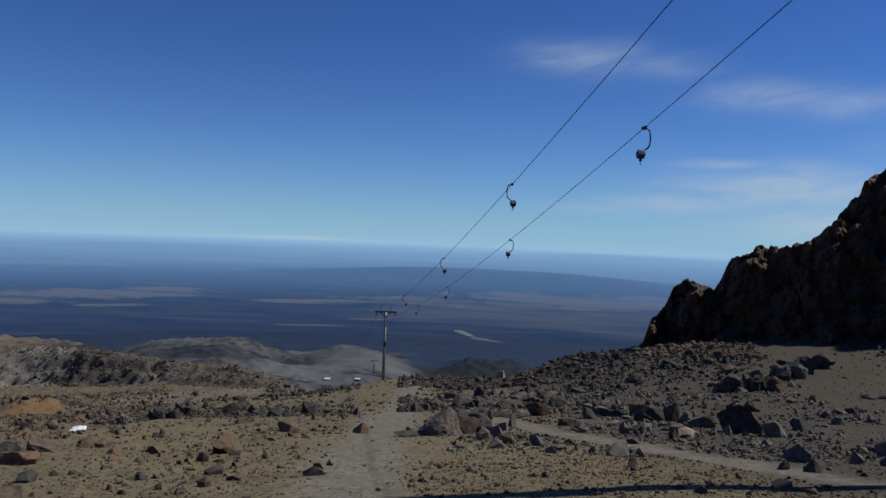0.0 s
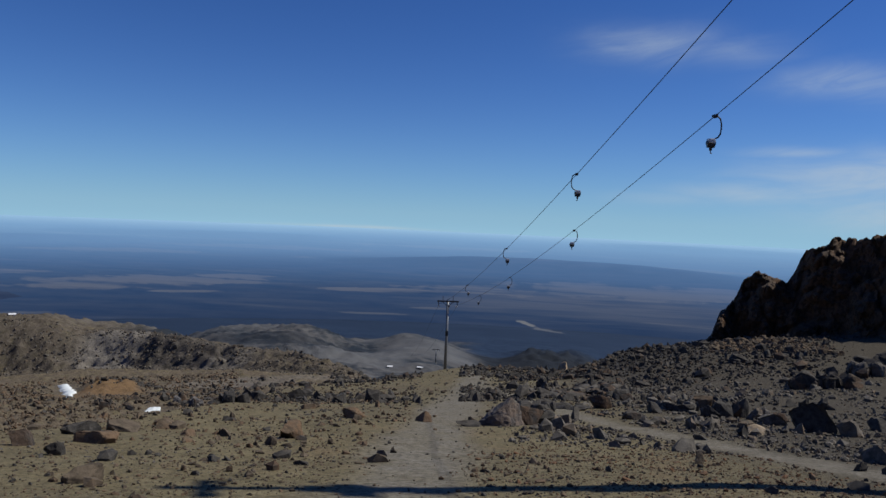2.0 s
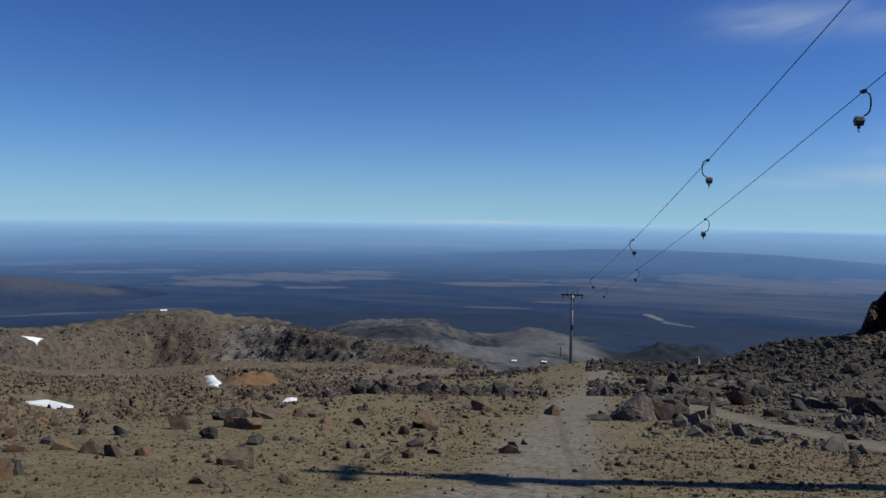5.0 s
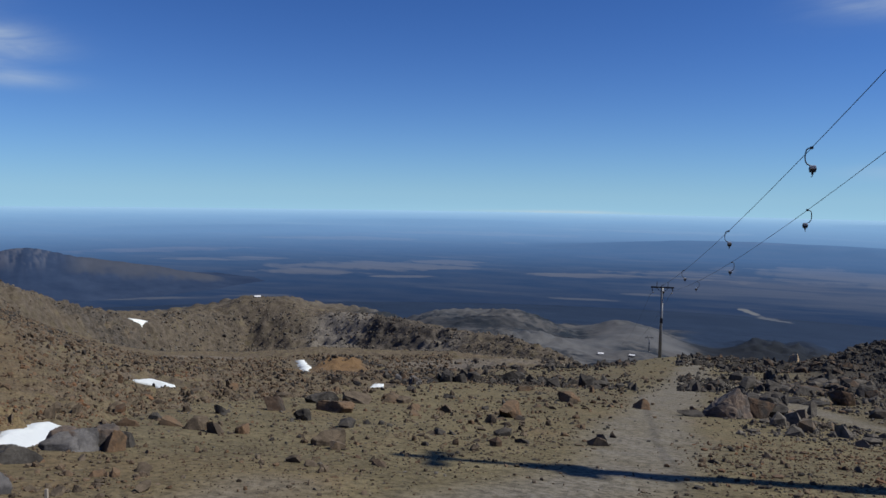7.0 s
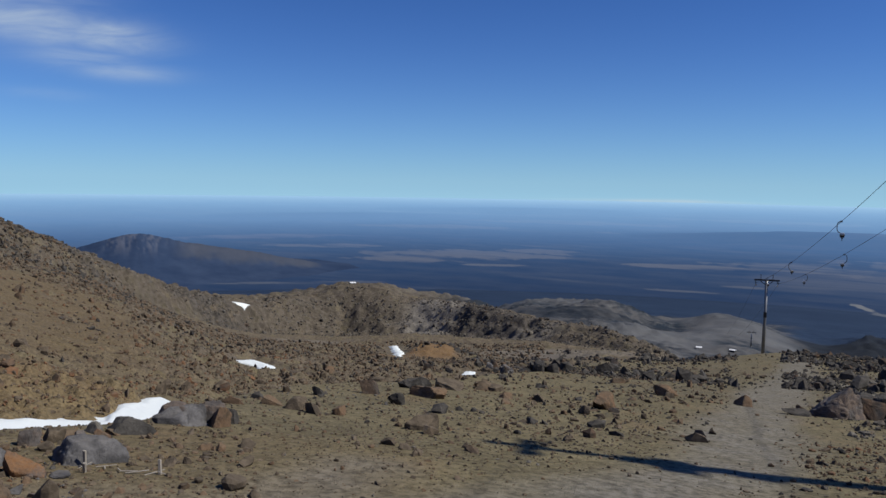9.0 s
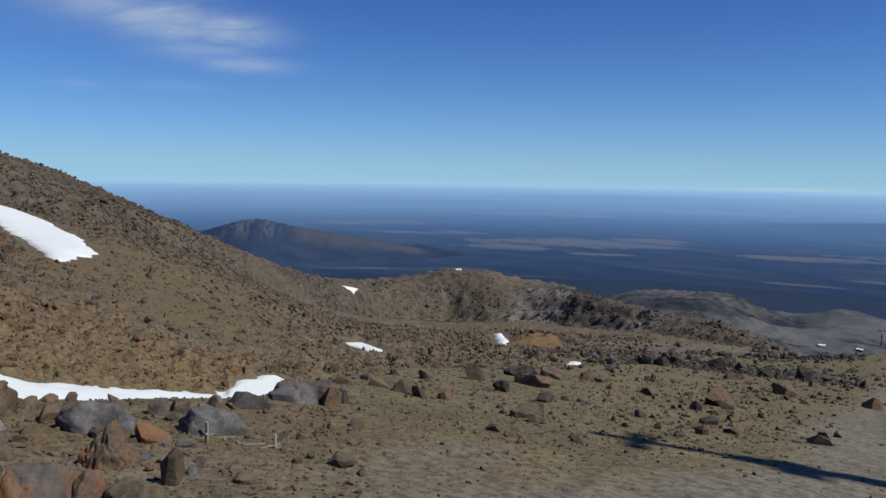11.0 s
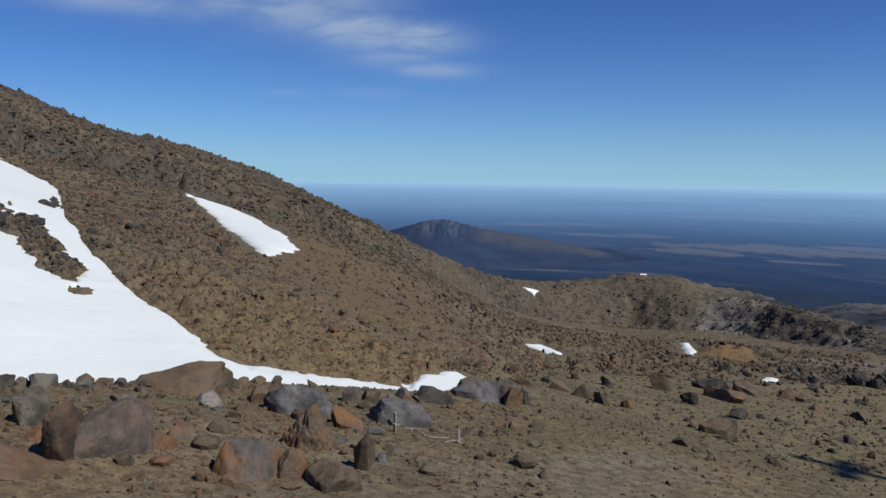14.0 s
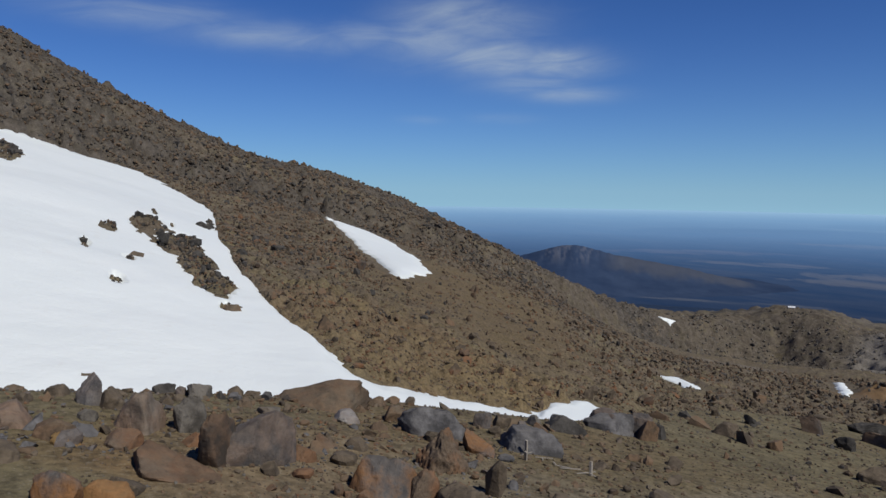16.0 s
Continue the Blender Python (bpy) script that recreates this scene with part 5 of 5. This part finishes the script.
def on_bluff(x, y, size):
    r, b = np.hypot(x, y), np.degrees(np.arctan2(-x, y))
    return choose(x, y, size, (r > station(BLUFF_R, b) - 6) & (r < station(CREST_R, b) + 6))


rubble("gravel", *on_field(*strewn(17000, 501, -42, 88, 3.0, 80, 0.0022, 0.16, 0, 1, 2.6)), BROWN, 1, "loose brown gravel and small stones over the slope", TINY)
rubble("fine_gravel", *on_field(*strewn(10000, 531, -36, 92, 2.8, 13, 0.0028, 0.08, 0, 1, 3.0)), BROWN, 14, "small gravel on the trodden ground", TINY)
rubble("pale_gravel", *on_field(*strewn(6000, 537, -40, 90, 3.2, 16, 0.0024, 0.09, 0.40, 2.0, 3.0)), GREY, 17, "pale grey chips of gravel on the brown soil", TINY)
rubble("trodden_gravel", *strewn(2500, 539, -180, 180, 0.6, 5.0, 0.0060, 0.05, 0, 1, 3.0), BROWN, 18, "trodden brown gravel at the top of the track", TINY)
rubble("dark_stones", *on_field(*strewn(6500, 503, -42, 60, 7, 90, 0.0032, 0.36, 0.44, 5.0, 2.3)), LAVA, 2, "scattered dark lava stones on the slope", TINY)
rubble("field_stones", *on_field(*strewn(6500, 545, -8, 62, 8, 80, 0.0038, 0.42, 0.46, 5.0, 2.3)), BROWN, 21, "grey-brown stones strewn over the ski slope", TINY, 0.85)
rubble("rusty_gravel", *on_field(*strewn(5000, 505, -32, 4, 8, 17, 0.0024, 0.14, 0.42, 3.0, 2.6)), RUST, 3, "patch of rusty gravel beside the track", TINY)
rubble("lava_blocks", *strewn(19000, 507, -44, 3, 36, 94, 0.0034, 1.1, 0.38, 14.0, 2.6), LAVA, 4, "field of dark angular lava blocks below the cliff", TINY, 0.9)
rubble("grey_blocks", *on_field(*strewn(9000, 509, -40, -1, 17, 50, 0.0034, 0.7, 0.48, 5.0, 2.4)), GREY, 5, "grey lava blocks strewn beside the track", TINY, 0.9)
rubble("cliff_talus", *strewn(3000, 533, -24, -15.5, 62, 74, 0.0034, 0.9, 0.42, 8.0, 2.8), BROWN, 15, "brown talus at the foot of the cliff", TINY, 0.9)
rubble("gully_blocks", *strewn(7000, 511, 6, 30, 26, 125, 0.0034, 1.3, 0.50, 12.0, 2.4), LAVA, 6, "dark lava blocks along the gully", TINY, 0.9)
rubble("flank_stones", *on_flank(*strewn(36000, 513, 20, 102, 14, 150, 0.0036, 0.8, 0, 1, 3.2)), BROWN, 7, "brown stones covering the mountain flank", TINY, 0.85, 0.18)
rubble("flank_blocks", *on_flank(*strewn(12000, 515, 20, 102, 16, 150, 0.0034, 0.8, 0.48, 12.0, 3.0)), LAVA, 8, "dark blocks in patches on the mountain flank", TINY, 0.85, 0.18)
rubble("crest_blocks", *on_flank(*strewn(9000, 541, 46, 100, 84, 152, 0.0036, 0.9, 0, 1, 3.2), 0.66, 0.99), LAVA, 19, "dark brown lava blocks along the crest of the flank", TINY, 0.7, 0.33)
rubble("crest_stones", *on_flank(*strewn(8000, 543, 46, 100, 84, 152, 0.0036, 0.8, 0, 1, 3.2), 0.62, 0.99), BROWN, 20, "brown stones along the crest of the flank", TINY, 0.7, 0.33)
rubble("rusty_flank_stones", *on_flank(*strewn(7500, 517, 40, 80, 15, 70, 0.0032, 0.6, 0.46, 8.0, 3.0), 0.0, 0.5), RUST, 9, "rust-brown stones low on the mountain flank", TINY)
rubble("ridge_blocks", *on_bluff(*strewn(9000, 519, 6, 60, 110, 235, 0.0028, 1.0, 0.38, 20.0, 3.2)), GREY, 10, "grey lava blocks along the rocky ridge", TINY, 0.65, 0.3)
rubble("bluff_blocks", *on_bluff(*strewn(9000, 535, 13, 46, 130, 215, 0.0028, 1.0, 0.30, 20.0, 3.2)), GREY, 16, "broken grey blocks on the ledges of the ridge", TINY, 0.85, 0.3)
rubble("ridge_crags", *on_bluff(*strewn(13000, 521, 6, 62, 110, 235, 0.0032, 1.5, 0.42, 14.0, 2.8)), LAVA, 11, "dark broken crags along the rocky ridge", TINY, 0.75, 0.3)
rubble("bank_stones", *strewn(1500, 523, 44, 100, 5.2, 9.0, 0.0055, 0.26, 0.0, 1, 2.4), BROWN, 12, "brown stones along the edge of the snow bank", SMALL)
rubble("rusty_bank_stones", *strewn(800, 547, 60, 100, 4.6, 8.4, 0.0050, 0.22, 0.40, 1.6, 2.4), RUST, 22, "rust-red stones bedded in the bank above the snow", SMALL)
rubble("grey_bank_stones", *strewn(700, 549, 56, 100, 5.4, 8.6, 0.0050, 0.24, 0.42, 1.8, 2.4), SLATE, 23, "grey stones bedded in the bank above the snow", SMALL)
ix, iy, isize = strewn(9000, 525, 74, 93, 18, 76, 0.0034, 0.7, 0.0, 1, 2.8)
rubble("snow_rocks", *choose(ix, iy, isize, islands(ix, iy) > 0.45), LAVA, 13, "dark rocks showing through the snow", TINY, 0.9, 0.05)


# ---------------------------------------------------------------- small built things


def snow_fence(x, y):
    """What is left of a low snow fence: stakes and fallen laths with wire."""
    thing = new("broken_snow_fence")
    thing.matrix_world = pose(x, y, stand(x, y), 0, 0, 0)
    for dx, dy, h, lean in ((0.0, 0.0, 0.17, 5), (0.62, 0.28, 0.15, -8), (0.16, -0.12, 0.12, 14)):
        bm = block(bmesh.new(), (0.025, 0.022, h), (0, 0, h / 2), bevel=0.003)
        bmesh.ops.transform(bm, matrix=pose(dx, dy, stand(x + dx, y + dy) - stand(x, y) - 0.02, lean, lean * 0.7, 20), verts=bm.verts)
        part("stake", bm, WOOD, thing)
    rng = random.Random(4)
    for k in range(8):
        t = k / 7
        dx, dy = 0.05 + 0.6 * t + rng.uniform(-0.03, 0.03), 0.02 + 0.26 * t + rng.uniform(-0.06, 0.06)
        bm = block(bmesh.new(), (rng.uniform(0.08, 0.20), 0.011, 0.006), bevel=0.002)
        bmesh.ops.transform(bm, matrix=pose(dx, dy, stand(x + dx, y + dy) - stand(x, y) + 0.02, rng.uniform(-12, 12), rng.uniform(-14, 14), rng.uniform(0, 180)), verts=bm.verts)
        part("lath", bm, WOOD, thing)
    return tagged(thing, "broken weathered wooden snow fence lying in the gravel", "fence")


def hut(x, y, wide, deep, tall, turn, wall, roof, label):
    thing = new("hut")
    thing.matrix_world = pose(x, y, stand(x, y) - 0.3, 0, 0, turn)
    part("wall", block(bmesh.new(), (wide, deep, tall + 0.3), (0, 0, tall / 2), bevel=0.03), wall, thing)
    bm = bmesh.new()
    w, d, e = wide / 2 + 0.25, deep / 2 + 0.3, tall + 0.12
    top = tall + 0.12 + 0.3 * deep
    pts = [bm.verts.new(p) for p in ((-w, -d, e), (w, -d, e), (w, d, e), (-w, d, e), (-w, 0, top), (w, 0, top))]
    for f in ((0, 1, 5, 4), (2, 3, 4, 5), (0, 4, 3), (1, 2, 5), (3, 2, 1, 0)):
        bm.faces.new([pts[q] for q in f])
    part("roof", bm, roof, thing)
    part("door", block(bmesh.new(), (0.26 * wide, 0.06, 0.8 * tall), (0.2 * wide, -deep / 2 - 0.02, 0.4 * tall), bevel=0.01), DARKSTEEL, thing)
    for k in (-0.3, -0.05):
        part("window", block(bmesh.new(), (0.16 * wide, 0.05, 0.3 * tall), (k * wide, -deep / 2 - 0.02, tall * 0.6), bevel=0.01), DARKSTEEL, thing)
    return tagged(thing, label, "hut", "huts on the mountain")


snow_fence(-5.92, 4.02)
hut(-127.0, 181.6, 1.3, 1.0, 0.4, 40, WHITE, WHITE, "small white hut on the knob of the lava ridge")
hut(-44.6, 297.5, 1.8, 1.2, 0.7, 10, CONCRETE, WHITE, "white-roofed lift hut far down the slope")
hut(-32.1, 295.5, 1.7, 1.2, 0.8, -15, DARKSTEEL, WHITE, "small white-roofed hut beside the lower lift line")
far_pole = lift_tower(-28.5, 327.0, stand(-28.5, 327.0) + 6.2, stand(-28.5, 327.0) - 0.2, "pale lift tower far down the slope")
